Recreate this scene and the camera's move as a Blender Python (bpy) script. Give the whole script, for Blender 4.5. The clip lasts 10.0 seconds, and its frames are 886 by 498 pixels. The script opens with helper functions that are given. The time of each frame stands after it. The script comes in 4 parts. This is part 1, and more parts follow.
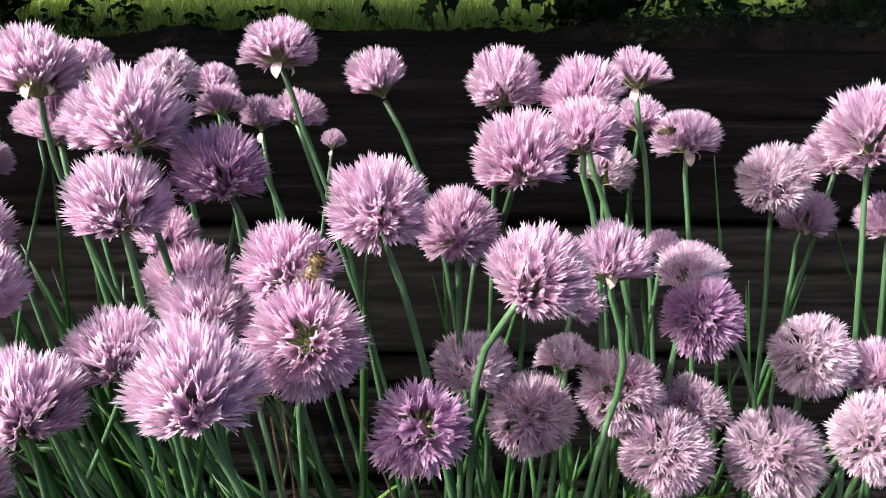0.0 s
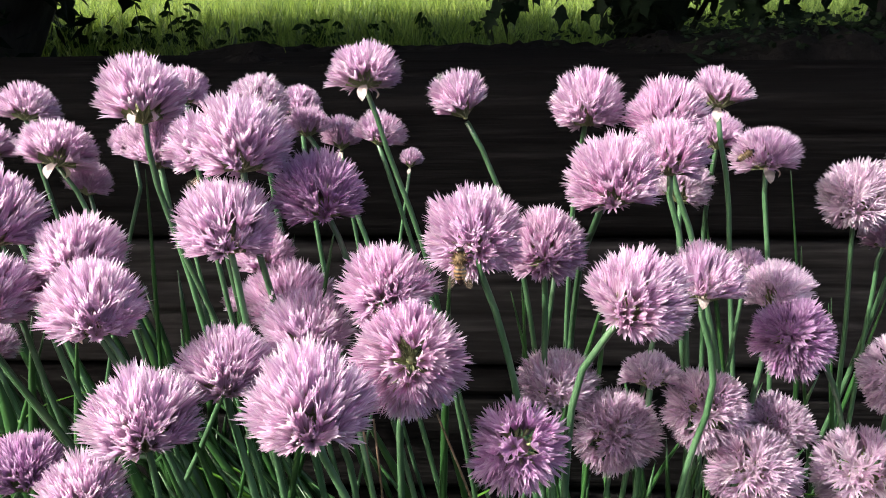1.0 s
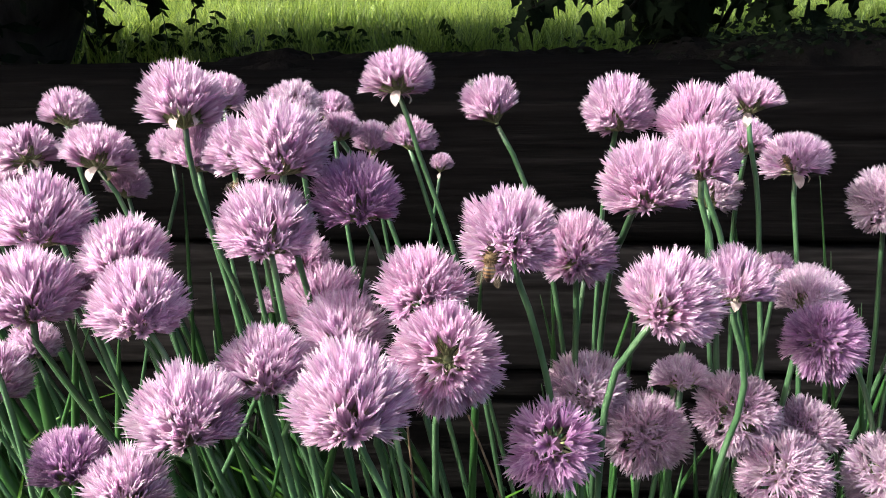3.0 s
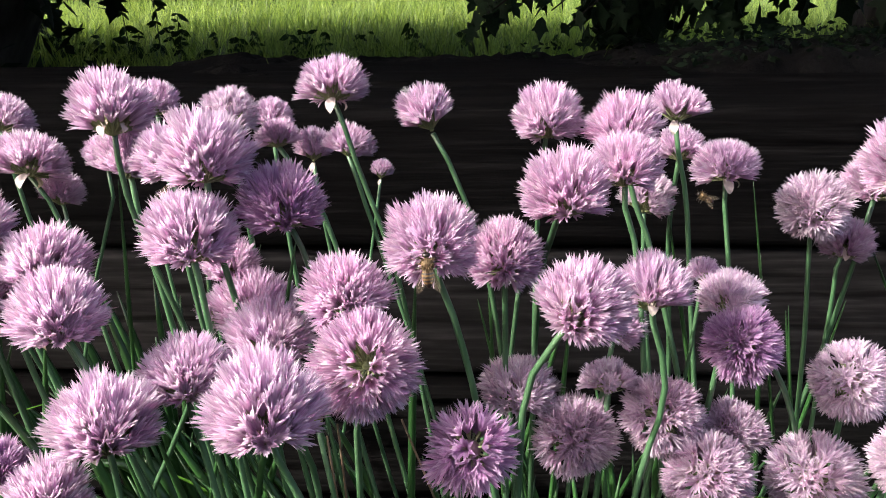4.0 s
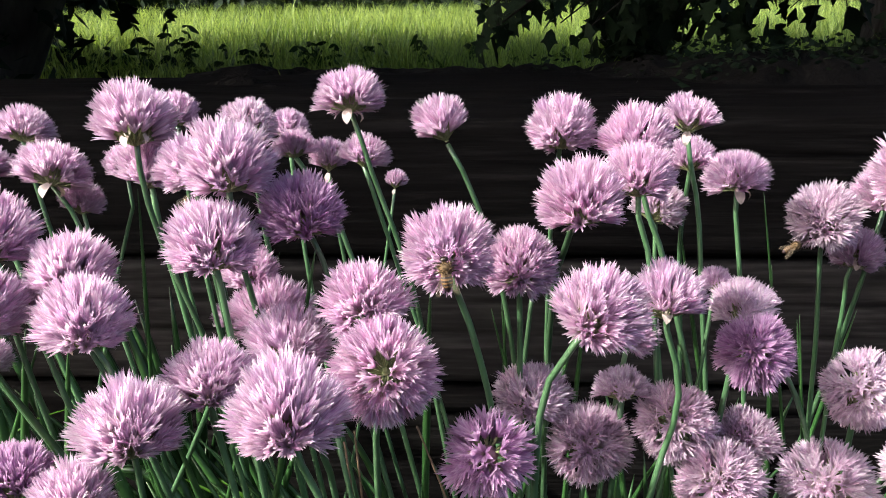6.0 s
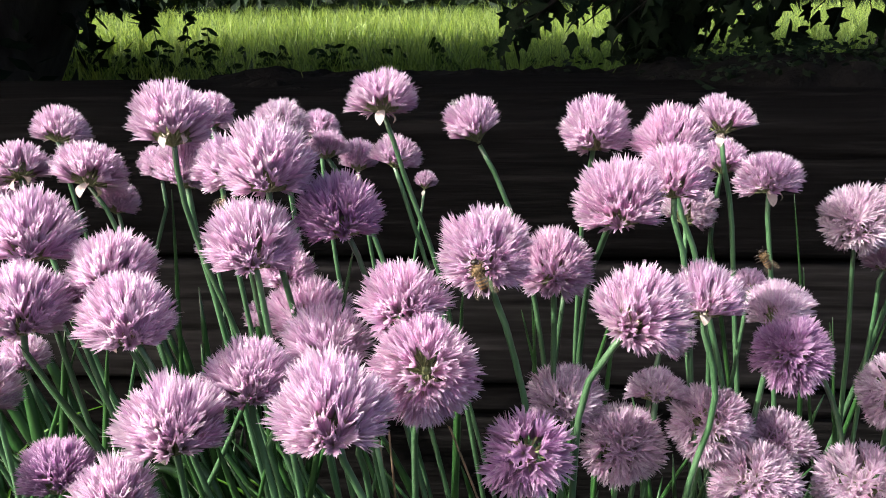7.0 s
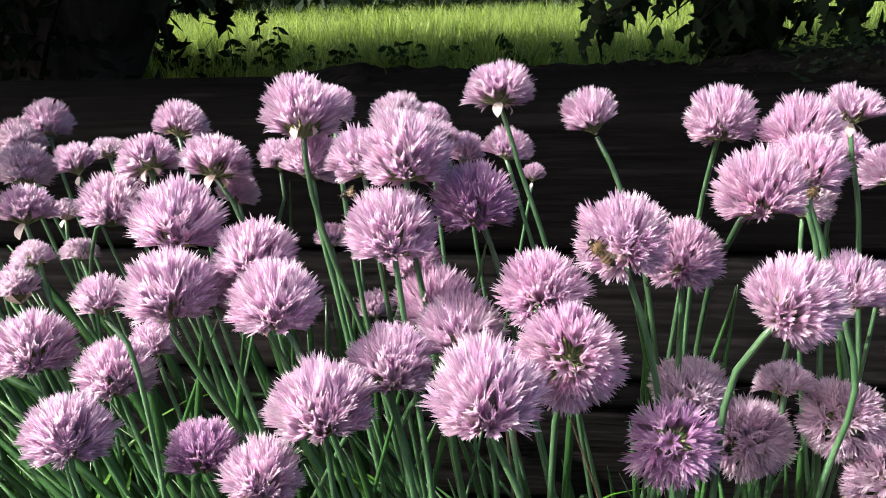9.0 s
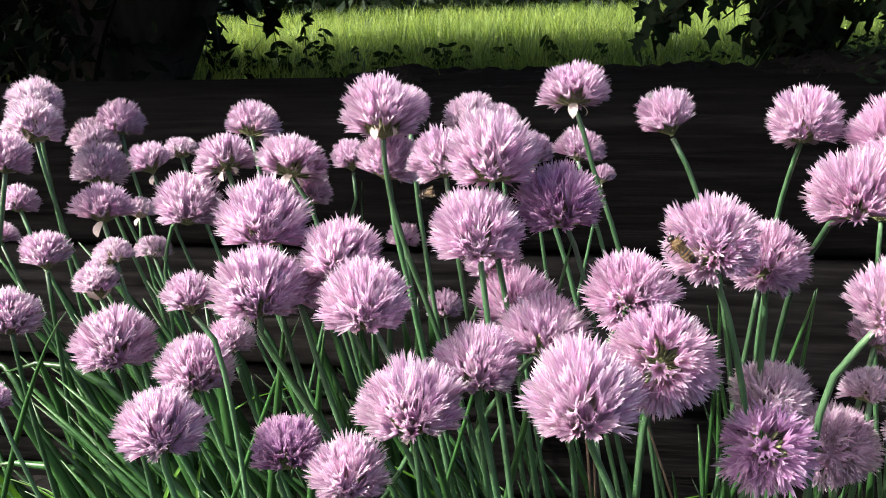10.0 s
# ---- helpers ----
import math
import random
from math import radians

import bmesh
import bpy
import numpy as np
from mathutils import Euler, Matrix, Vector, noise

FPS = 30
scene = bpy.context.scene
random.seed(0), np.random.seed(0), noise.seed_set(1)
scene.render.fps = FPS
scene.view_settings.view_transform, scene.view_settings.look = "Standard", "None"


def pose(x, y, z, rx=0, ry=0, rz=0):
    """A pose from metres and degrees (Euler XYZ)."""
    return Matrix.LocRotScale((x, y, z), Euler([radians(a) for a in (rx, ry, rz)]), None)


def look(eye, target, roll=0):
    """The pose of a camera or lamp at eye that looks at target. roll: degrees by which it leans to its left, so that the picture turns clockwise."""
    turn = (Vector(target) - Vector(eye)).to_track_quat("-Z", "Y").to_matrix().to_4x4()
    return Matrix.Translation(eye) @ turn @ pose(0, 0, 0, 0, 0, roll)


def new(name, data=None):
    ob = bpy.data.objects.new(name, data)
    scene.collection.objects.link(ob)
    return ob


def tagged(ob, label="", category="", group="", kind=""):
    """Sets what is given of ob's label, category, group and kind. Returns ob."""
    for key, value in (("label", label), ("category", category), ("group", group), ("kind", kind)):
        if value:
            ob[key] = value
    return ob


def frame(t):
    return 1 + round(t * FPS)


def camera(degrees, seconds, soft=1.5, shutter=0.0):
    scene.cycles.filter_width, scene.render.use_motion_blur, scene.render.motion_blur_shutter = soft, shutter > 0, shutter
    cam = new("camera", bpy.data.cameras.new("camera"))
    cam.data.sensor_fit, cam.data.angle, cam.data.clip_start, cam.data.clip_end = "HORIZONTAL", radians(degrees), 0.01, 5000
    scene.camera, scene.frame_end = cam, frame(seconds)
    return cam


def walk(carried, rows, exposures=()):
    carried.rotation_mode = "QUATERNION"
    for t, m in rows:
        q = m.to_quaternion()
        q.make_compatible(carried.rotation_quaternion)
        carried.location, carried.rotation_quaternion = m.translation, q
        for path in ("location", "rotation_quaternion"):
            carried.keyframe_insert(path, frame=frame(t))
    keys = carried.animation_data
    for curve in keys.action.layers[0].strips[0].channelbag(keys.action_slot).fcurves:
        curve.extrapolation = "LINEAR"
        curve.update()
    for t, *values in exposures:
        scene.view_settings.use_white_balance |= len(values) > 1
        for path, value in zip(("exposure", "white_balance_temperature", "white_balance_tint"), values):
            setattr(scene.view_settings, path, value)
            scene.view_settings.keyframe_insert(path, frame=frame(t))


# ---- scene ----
cam = camera(56.5, 10.0, 1.0)
METRES, EYE, TILT, LEAN, TURN = 0.15, 0.45, -20.0, 0.0, 0.0
ROWS = [
    (0.0, 0.0, 0.0, 0.0, 0.0, -0.0, 0.0),
    (0.5, -0.0616, -0.0233, 0.0172, 1.98, 0.19, 0.11),
    (1.0, -0.1193, -0.0589, 0.0332, 3.21, 0.54, 0.01),
    (1.5, -0.2058, -0.0828, 0.0327, 4.82, 0.62, -0.16),
    (2.0, -0.2385, -0.0964, 0.035, 5.54, 0.77, -0.34),
    (2.5, -0.2188, -0.0981, 0.0254, 5.46, 0.82, -0.34),
    (3.0, -0.1544, -0.102, 0.0209, 4.61, 0.99, -0.27),
    (4.5, -0.0075, -0.1265, 0.037, 2.24, 1.43, 0.05),
    (5.0, -0.0114, -0.1378, 0.038, 2.42, 1.79, 0.13),
    (5.5, -0.0335, -0.1495, 0.0281, 2.71, 1.9, 0.01),
    (7.0, -0.12, -0.1704, 0.0168, 3.98, 2.12, -0.41),
    (7.5, -0.1758, -0.1869, 0.016, 4.76, 2.19, -0.62),
    (8.0, -0.2379, -0.1917, 0.0072, 5.65, 2.18, -0.78),
    (8.5, -0.2899, -0.1937, -0.0085, 6.57, 2.03, -0.85),
    (9.0, -0.3353, -0.2127, -0.0103, 7.82, 1.92, -0.86),
    (9.5, -0.4111, -0.2215, -0.0134, 9.31, 1.81, -1.14),
    (10.0, -0.4701, -0.2364, -0.0156, 10.26, 1.96, -1.48),
]
walk(cam, [(t, pose(0, 0, EYE, TILT, LEAN, TURN) @ pose(METRES * x, METRES * y, METRES * z, 90 + pitch, roll, yaw)) for t, x, y, z, yaw, pitch, roll in ROWS],
     [(0.0, 1.99), (10.0, 1.99)])


# ---- world, sun ----
def sky_and_sun():
    world = bpy.data.worlds.new("world")
    scene.world = world
    world.use_nodes = True
    nt = world.node_tree
    sky = nt.nodes.new("ShaderNodeTexSky")
    sky.sky_type = "NISHITA"
    sky.sun_disc = False
    sky.air_density, sky.dust_density, sky.ozone_density = 0.6, 5.0, 0.3
    to_sun = Vector(TO_SUN).normalized()
    sky.sun_elevation = math.asin(to_sun.z)
    sky.sun_rotation = math.atan2(to_sun.x, to_sun.y)
    nt.links.new(sky.outputs[0], nt.nodes["Background"].inputs[0])
    nt.nodes["Background"].inputs[1].default_value = SKY
    lamp = bpy.data.lights.new("sun", "SUN")
    lamp.energy, lamp.angle, lamp.color = SUN, radians(0.5), (1.0, 0.96, 0.90)
    ob = new("sun", lamp)
    ob.matrix_world = look(to_sun * 20, (0, 0, 0))


TO_SUN, SKY, SUN = (-0.72, -0.27, 0.64), 0.142, 2.65
sky_and_sun()


# ---- materials ----
def material(name, build):
    m = bpy.data.materials.new(name)
    m.use_nodes = True
    nt = m.node_tree
    b = nt.nodes["Principled BSDF"]

    def node(kind, **kw):
        n = nt.nodes.new(kind)
        for k, v in kw.items():
            n.inputs[k].default_value = v
        return n

    def ramp(fac, stops):
        n = nt.nodes.new("ShaderNodeValToRGB")
        n.color_ramp.elements[0].position, n.color_ramp.elements[0].color = stops[0][0], (*stops[0][1], 1)
        n.color_ramp.elements[1].position, n.color_ramp.elements[1].color = stops[-1][0], (*stops[-1][1], 1)
        for p, c in stops[1:-1]:
            n.color_ramp.elements.new(p).color = (*c, 1)
        nt.links.new(fac, n.inputs[0])
        return n.outputs[0]

    def mix(fac, a, c, mode="MIX"):
        n = nt.nodes.new("ShaderNodeMix")
        n.data_type, n.blend_type = "RGBA", mode
        for key, v in ((0, fac), (6, a), (7, c)):
            if isinstance(v, (int, float)):
                n.inputs[key].default_value = v
            elif isinstance(v, tuple):
                n.inputs[key].default_value = (*v, 1)
            else:
                nt.links.new(v, n.inputs[key])
        return n.outputs[2]

    def noise_at(scale, stretch=(1, 1, 1), detail=4.0, coord="Object"):
        co, mp = nt.nodes.new("ShaderNodeTexCoord"), nt.nodes.new("ShaderNodeMapping")
        mp.inputs["Scale"].default_value = stretch
        n = node("ShaderNodeTexNoise", Scale=scale, Detail=detail)
        nt.links.new(co.outputs[coord], mp.inputs[0])
        nt.links.new(mp.outputs[0], n.inputs[0])
        return n.outputs[0]

    def bump(height, strength, distance):
        n = node("ShaderNodeBump", Strength=strength, Distance=distance)
        nt.links.new(height, n.inputs["Height"])
        nt.links.new(n.outputs[0], b.inputs["Normal"])

    def thin(colour, share, tint=(1, 1, 1), sheer=0.0):
        """Lets part of the light through a thin leaf or petal."""
        t = nt.nodes.new("ShaderNodeBsdfTranslucent")
        s = node("ShaderNodeMixShader", Fac=share)
        nt.links.new(mix(1.0, colour, tint, "MULTIPLY"), t.inputs[0])
        nt.links.new(b.outputs[0], s.inputs[1])
        nt.links.new(t.outputs[0], s.inputs[2])
        if sheer:
            c, whole = nt.nodes.new("ShaderNodeBsdfTransparent"), node("ShaderNodeMixShader", Fac=sheer)
            nt.links.new(mix(0.5, colour, (1, 1, 1)), c.inputs[0])
            nt.links.new(s.outputs[0], whole.inputs[1])
            nt.links.new(c.outputs[0], whole.inputs[2])
            s = whole
        nt.links.new(s.outputs[0], nt.nodes["Material Output"].inputs[0])

    class Kit:
        pass

    k = Kit()
    k.nt, k.b, k.node, k.ramp, k.mix, k.noise_at, k.bump, k.thin = nt, b, node, ramp, mix, noise_at, bump, thin
    build(k)
    return m


def petal_material(name, root, body, tip):
    def build(k):
        co = k.nt.nodes.new("ShaderNodeTexCoord")
        ln = k.nt.nodes.new("ShaderNodeVectorMath")
        ln.operation = "LENGTH"
        k.nt.links.new(co.outputs["Object"], ln.inputs[0])
        along = k.ramp(ln.outputs["Value"], [(0.42, root), (0.58, body), (0.84, body), (0.98, tip)])
        rnd = k.nt.nodes.new("ShaderNodeObjectInfo").outputs["Random"]
        isl = k.nt.nodes.new("ShaderNodeNewGeometry").outputs["Random Per Island"]
        vary = k.ramp(rnd, [(0.0, (0.88, 0.80, 0.90)), (0.5, (1, 1, 1)), (1.0, (1.0, 0.90, 0.98))])
        vary2 = k.ramp(isl, [(0.0, (0.88, 0.80, 0.89)), (0.65, (1.0, 1.0, 1.0)), (1.0, (1.05, 1.12, 1.06))])
        streak = k.ramp(k.noise_at(9.0, (3, 3, 0.6)), [(0.3, (0.86, 0.8, 0.88)), (0.7, (1, 1, 1))])
        vein = k.nt.nodes.new("ShaderNodeAttribute")
        vein.attribute_name = "across"
        edge = k.ramp(vein.outputs["Fac"], [(0.0, (0.84, 0.70, 0.83)), (0.35, (0.97, 0.94, 0.97)), (1.0, (1.01, 1.03, 1.02))])
        colour = k.mix(1.0, k.mix(1.0, k.mix(1.0, along, vary, "MULTIPLY"), vary2, "MULTIPLY"), k.mix(1.0, streak, edge, "MULTIPLY"), "MULTIPLY")
        k.nt.links.new(colour, k.b.inputs["Base Color"])
        k.b.inputs["Roughness"].default_value = 0.32
        k.b.inputs["Specular IOR Level"].default_value = 0.45
        k.thin(colour, 0.58, (1, 1, 1), 0.25)
    return material(name, build)


PETAL = petal_material("petal", (0.84, 0.775, 0.695), (0.855, 0.733, 0.795), (0.93, 0.885, 0.91))
PETAL_PALE = petal_material("petal_pale", (0.81, 0.77, 0.68), (0.865, 0.805, 0.812), (0.94, 0.92, 0.915))
PETAL_PINK = petal_material("petal_pink", (0.82, 0.735, 0.665), (0.856, 0.705, 0.781), (0.93, 0.875, 0.905))
# duller than the pale petals: shade from the heads above is mixed in
PETAL_FADED_SHADED = petal_material("petal_faded_shaded", (0.76, 0.70, 0.61), (0.800, 0.705, 0.735), (0.90, 0.855, 0.86))
# deep purple petals, which also put shade into the colour of some heads
PETAL_DEEP_SHADED = petal_material("petal_deep_shaded", (0.56, 0.43, 0.44), (0.655, 0.470, 0.635), (0.83, 0.70, 0.80))


def plain(name, stops, scale, rough, relief=0.3, depth=0.0005, stretch=(1, 1, 1), spec=0.3, through_share=0.0, by_object=0.0, patch=0.72):
    def build(k):
        grain = k.noise_at(scale, stretch, 6.0)
        coarse = k.noise_at(scale * 0.17, stretch, 3.0)
        colour = k.ramp(grain, stops)
        colour = k.mix(1.0, colour, k.ramp(coarse, [(0.3, (patch,) * 3), (0.7, (1, 1, 1))]), "MULTIPLY")
        if by_object:
            rnd = k.nt.nodes.new("ShaderNodeObjectInfo").outputs["Random"]
            colour = k.mix(1.0, colour, k.ramp(rnd, [(0.0, (1 - by_object,) * 3), (1.0, (1, 1, 1))]), "MULTIPLY")
        k.nt.links.new(colour, k.b.inputs["Base Color"])
        k.b.inputs["Roughness"].default_value = rough
        k.b.inputs["Specular IOR Level"].default_value = spec
        k.bump(grain, relief, depth)
        if through_share:
            k.thin(colour, through_share, (0.9, 1.0, 0.4))
    return material(name, build)


STEM = plain("stem_green", [(0.3, (0.060, 0.152, 0.060)), (0.7, (0.122, 0.243, 0.116))], 260, 0.36, 0.2, 0.0002, (1, 1, 0.06), 0.45, 0.0, 0.5)
LEAF = plain("chive_leaf_green", [(0.3, (0.024, 0.080, 0.020)), (0.7, (0.058, 0.160, 0.042))], 220, 0.34, 0.2, 0.0002, (1, 1, 0.05), 0.5, 0.0, 0.6)
PEDICEL = plain("pedicel_green", [(0.3, (0.14, 0.21, 0.06)), (0.7, (0.42, 0.41, 0.24))], 3, 0.5)
BRACT = plain("papery_bract", [(0.3, (0.62, 0.50, 0.46)), (0.7, (0.82, 0.72, 0.66))], 300, 0.5, 0.3, 0.0003, (1, 1, 0.2), 0.3, 0.25)
WOOD = plain("weathered_wood", [(0.25, (0.010, 0.0093, 0.0088)), (0.5, (0.021, 0.0196, 0.0187)), (0.75, (0.045, 0.0424, 0.0408))], 240, 0.85, 0.6, 0.0008, (0.07, 1, 1.0), 0.04, 0.0, 0.25, 0.86)
# darker copy of the weathered wood, with the shade on it painted in
WOOD_SHADED = plain("shaded_wood", [(0.25, (0.003, 0.0028, 0.0027)), (0.5, (0.0068, 0.0064, 0.0061)), (0.75, (0.015, 0.014, 0.0135))], 220, 0.9, 0.9, 0.0015, (0.06, 1, 1.2), 0.03, 0.0, 0.25)
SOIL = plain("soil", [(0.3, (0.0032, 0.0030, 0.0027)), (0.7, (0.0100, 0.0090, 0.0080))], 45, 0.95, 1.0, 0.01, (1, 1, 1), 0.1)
TURF = plain("turf", [(0.3, (0.010, 0.018, 0.005)), (0.7, (0.034, 0.055, 0.014))], 30, 0.9, 0.8, 0.01, (1, 1, 1), 0.1)
BARK = plain("bark", [(0.3, (0.026, 0.0225, 0.0195)), (0.7, (0.088, 0.077, 0.068))], 22, 0.95, 1.0, 0.02, (1, 1, 0.25), 0.1)
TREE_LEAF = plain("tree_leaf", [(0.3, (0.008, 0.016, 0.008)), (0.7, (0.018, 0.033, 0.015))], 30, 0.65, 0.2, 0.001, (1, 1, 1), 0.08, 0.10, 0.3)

BUD = plain("bud_green", [(0.3, (0.20, 0.25, 0.06)), (0.7, (0.38, 0.40, 0.14))], 300, 0.5, 0.2, 0.0002, (1, 1, 0.2), 0.3, 0.2)
DRY = plain("dry_straw", [(0.3, (0.13, 0.085, 0.05)), (0.7, (0.30, 0.21, 0.13))], 260, 0.7, 0.3, 0.0003, (1, 1, 0.1))
TWIG = plain("twig_bark", [(0.3, (0.008, 0.007, 0.006)), (0.7, (0.022, 0.019, 0.017))], 60, 0.9, 0.6, 0.001, (1, 1, 0.25), 0.1)
WEED_LEAF = plain("weed_leaf", [(0.3, (0.014, 0.034, 0.009)), (0.7, (0.036, 0.075, 0.020))], 40, 0.55, 0.2, 0.001, (1, 1, 1), 0.15, 0.25, 0.5)


def grass_material(name, low, high):
    def build(k):
        isl = k.nt.nodes.new("ShaderNodeNewGeometry").outputs["Random Per Island"]
        colour = k.ramp(isl, [(0.0, low), (0.8, high), (1.0, tuple(min(1, c * 1.35) for c in high))])
        patch = k.ramp(k.noise_at(1.3), [(0.3, (0.7, 0.78, 0.7)), (0.7, (1, 1, 1))])
        colour = k.mix(1.0, colour, patch, "MULTIPLY")
        k.nt.links.new(colour, k.b.inputs["Base Color"])
        k.b.inputs["Roughness"].default_value = 0.45
        k.b.inputs["Specular IOR Level"].default_value = 0.35
        k.thin(colour, 0.45, (1.0, 1.0, 0.5))
    return material(name, build)


GRASS = grass_material("lawn_grass", (0.065, 0.125, 0.022), (0.31, 0.41, 0.10))
BLADE = grass_material("grass_blade_green", (0.06, 0.17, 0.02), (0.12, 0.28, 0.03))


# ---- mesh helpers ----
def mesh_of(name, verts, faces, mats, which=None, smooth=True):
    me = bpy.data.meshes.new(name)
    me.from_pydata([tuple(v) for v in verts], [], faces)
    for m in mats if isinstance(mats, (list, tuple)) else [mats]:
        me.materials.append(m)
    if which is not None:
        me.polygons.foreach_set("material_index", which)
    if smooth:
        me.polygons.foreach_set("use_smooth", [True] * len(faces))
    me.update()
    return me


def child(name, me, parent, m=None, label=""):
    ob = new(name, me)
    ob.parent = parent
    if m is not None:
        ob.matrix_basis = m
    return tagged(ob, label)


def tube(path, radii, sides=8, cap=True):
    """Rings round a path, closed at both ends."""
    path = [Vector(p) for p in path]
    verts, faces = [], []
    for i, p in enumerate(path):
        t = (path[min(i + 1, len(path) - 1)] - path[max(i - 1, 0)]).normalized()
        u = t.cross(Vector((0.31, 0.95, 0.05))).normalized()
        v = t.cross(u)
        for s in range(sides):
            a = 2 * math.pi * s / sides
            verts.append(p + (u * math.cos(a) + v * math.sin(a)) * radii[i])
    for i in range(len(path) - 1):
        for s in range(sides):
            a, b = i * sides + s, i * sides + (s + 1) % sides
            faces.append((a, b, b + sides, a + sides))
    if cap:
        faces.append(tuple(range(sides))[::-1])
        faces.append(tuple((len(path) - 1) * sides + s for s in range(sides)))
    return verts, faces


def glide(points, steps):
    """A smooth curve through the points, in even steps of its length."""
    at_len = [0.0]
    for a, b in zip(points, points[1:]):
        at_len.append(at_len[-1] + (b - a).length)
    last = len(points) - 1
    slope = [(points[min(i + 1, last)] - points[max(i - 1, 0)]) / (at_len[min(i + 1, last)] - at_len[max(i - 1, 0)]) for i in range(last + 1)]
    out = []
    for i in range(steps + 1):
        u = at_len[-1] * i / steps
        n = max(k for k in range(last) if at_len[k] <= u + 1e-9)
        h = at_len[n + 1] - at_len[n]
        f = (u - at_len[n]) / h
        out.append(points[n] * (1 + 2 * f) * (1 - f) ** 2 + slope[n] * h * f * (1 - f) ** 2 + points[n + 1] * f * f * (3 - 2 * f) + slope[n + 1] * h * f * f * (f - 1))
    return out


def bend(a, b, c, steps):
    """A curve from a to c that leaves a towards b."""
    a, b, c = Vector(a), Vector(b), Vector(c)
    return [a * (1 - t) ** 2 + b * 2 * t * (1 - t) + c * t * t for t in (i / steps for i in range(steps + 1))]


# ---- ground and lawn ----
LAWN_Z, WALL_Y, WALL_TOP = 0.20, 0.62, 0.357


def ground_height(x, y):
    bed = 0.010 * noise.noise((x * 14, y * 14, 0)) + 0.006 * noise.noise((x * 45, y * 45, 3)) - 0.01
    far = LAWN_Z + 0.02 * noise.noise((x * 0.8, y * 0.8, 7)) + 0.008 * max(0.0, min(y - 1, 60) - 2)
    s = min(1.0, max(0.0, (y - WALL_Y - 0.02) / 0.08))
    return bed * (1 - s) + far * s


def build_ground():
    xs = [-300, -80, -20, -8, -4] + [-2 + 0.05 * i for i in range(81)] + [4, 8, 20, 80, 300]
    ys = [-300, -60, -12, -4, -1.5] + [-0.6 + 0.04 * i for i in range(40)] + [1.1 + 0.3 * i for i in range(24)] + [10, 14, 20, 60, 300]
    verts = [(x, y, ground_height(x, y)) for y in ys for x in xs]
    n = len(xs)
    faces = [(j * n + i, j * n + i + 1, (j + 1) * n + i + 1, (j + 1) * n + i) for j in range(len(ys) - 1) for i in range(n - 1)]
    turf = [1 if verts[f[0]][1] > 1.3 else 0 for f in faces]
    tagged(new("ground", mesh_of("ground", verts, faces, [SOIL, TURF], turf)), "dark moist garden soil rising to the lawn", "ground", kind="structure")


build_ground()


def build_lawn():
    rng = np.random.default_rng(5)
    verts, faces = [], []
    count = 95000
    for _ in range(count):
        y = 1.05 + 6.6 * rng.random() ** 1.2
        x = (rng.random() * 2 - 1) * (1.0 + 0.75 * y)
        if x < -0.6 and y < 2.1:
            continue
        z = ground_height(x, y)
        tall = rng.random() < 0.035
        h = (0.055 + 0.05 * rng.random()) * (1.7 if tall else 1.0) * (1.0 + 0.3 * noise.noise((x * 1.7, y * 1.7, 2)))
        wdt = 0.0008 + 0.0010 * rng.random()
        a, lean, b = rng.random() * 6.283, h * (0.15 + 0.75 * rng.random()), rng.random() * 6.283
        dx, dy = math.cos(a) * wdt, math.sin(a) * wdt
        lx, ly = math.cos(b) * lean, math.sin(b) * lean
        k = len(verts)
        verts += [(x - dx, y - dy, z - 0.004), (x + dx, y + dy, z - 0.004),
                  (x + lx * 0.35 + dx * 0.8, y + ly * 0.35 + dy * 0.8, z + h * 0.6), (x + lx * 0.35 - dx * 0.8, y + ly * 0.35 - dy * 0.8, z + h * 0.6),
                  (x + lx, y + ly, z + h)]
        faces += [(k, k + 1, k + 2, k + 3), (k + 3, k + 2, k + 4)]
    tagged(new("lawn_grass", mesh_of("lawn_grass", verts, faces, GRASS)), "unmown bright green lawn grass behind the timbers", "grass", kind="stuff")


build_lawn()


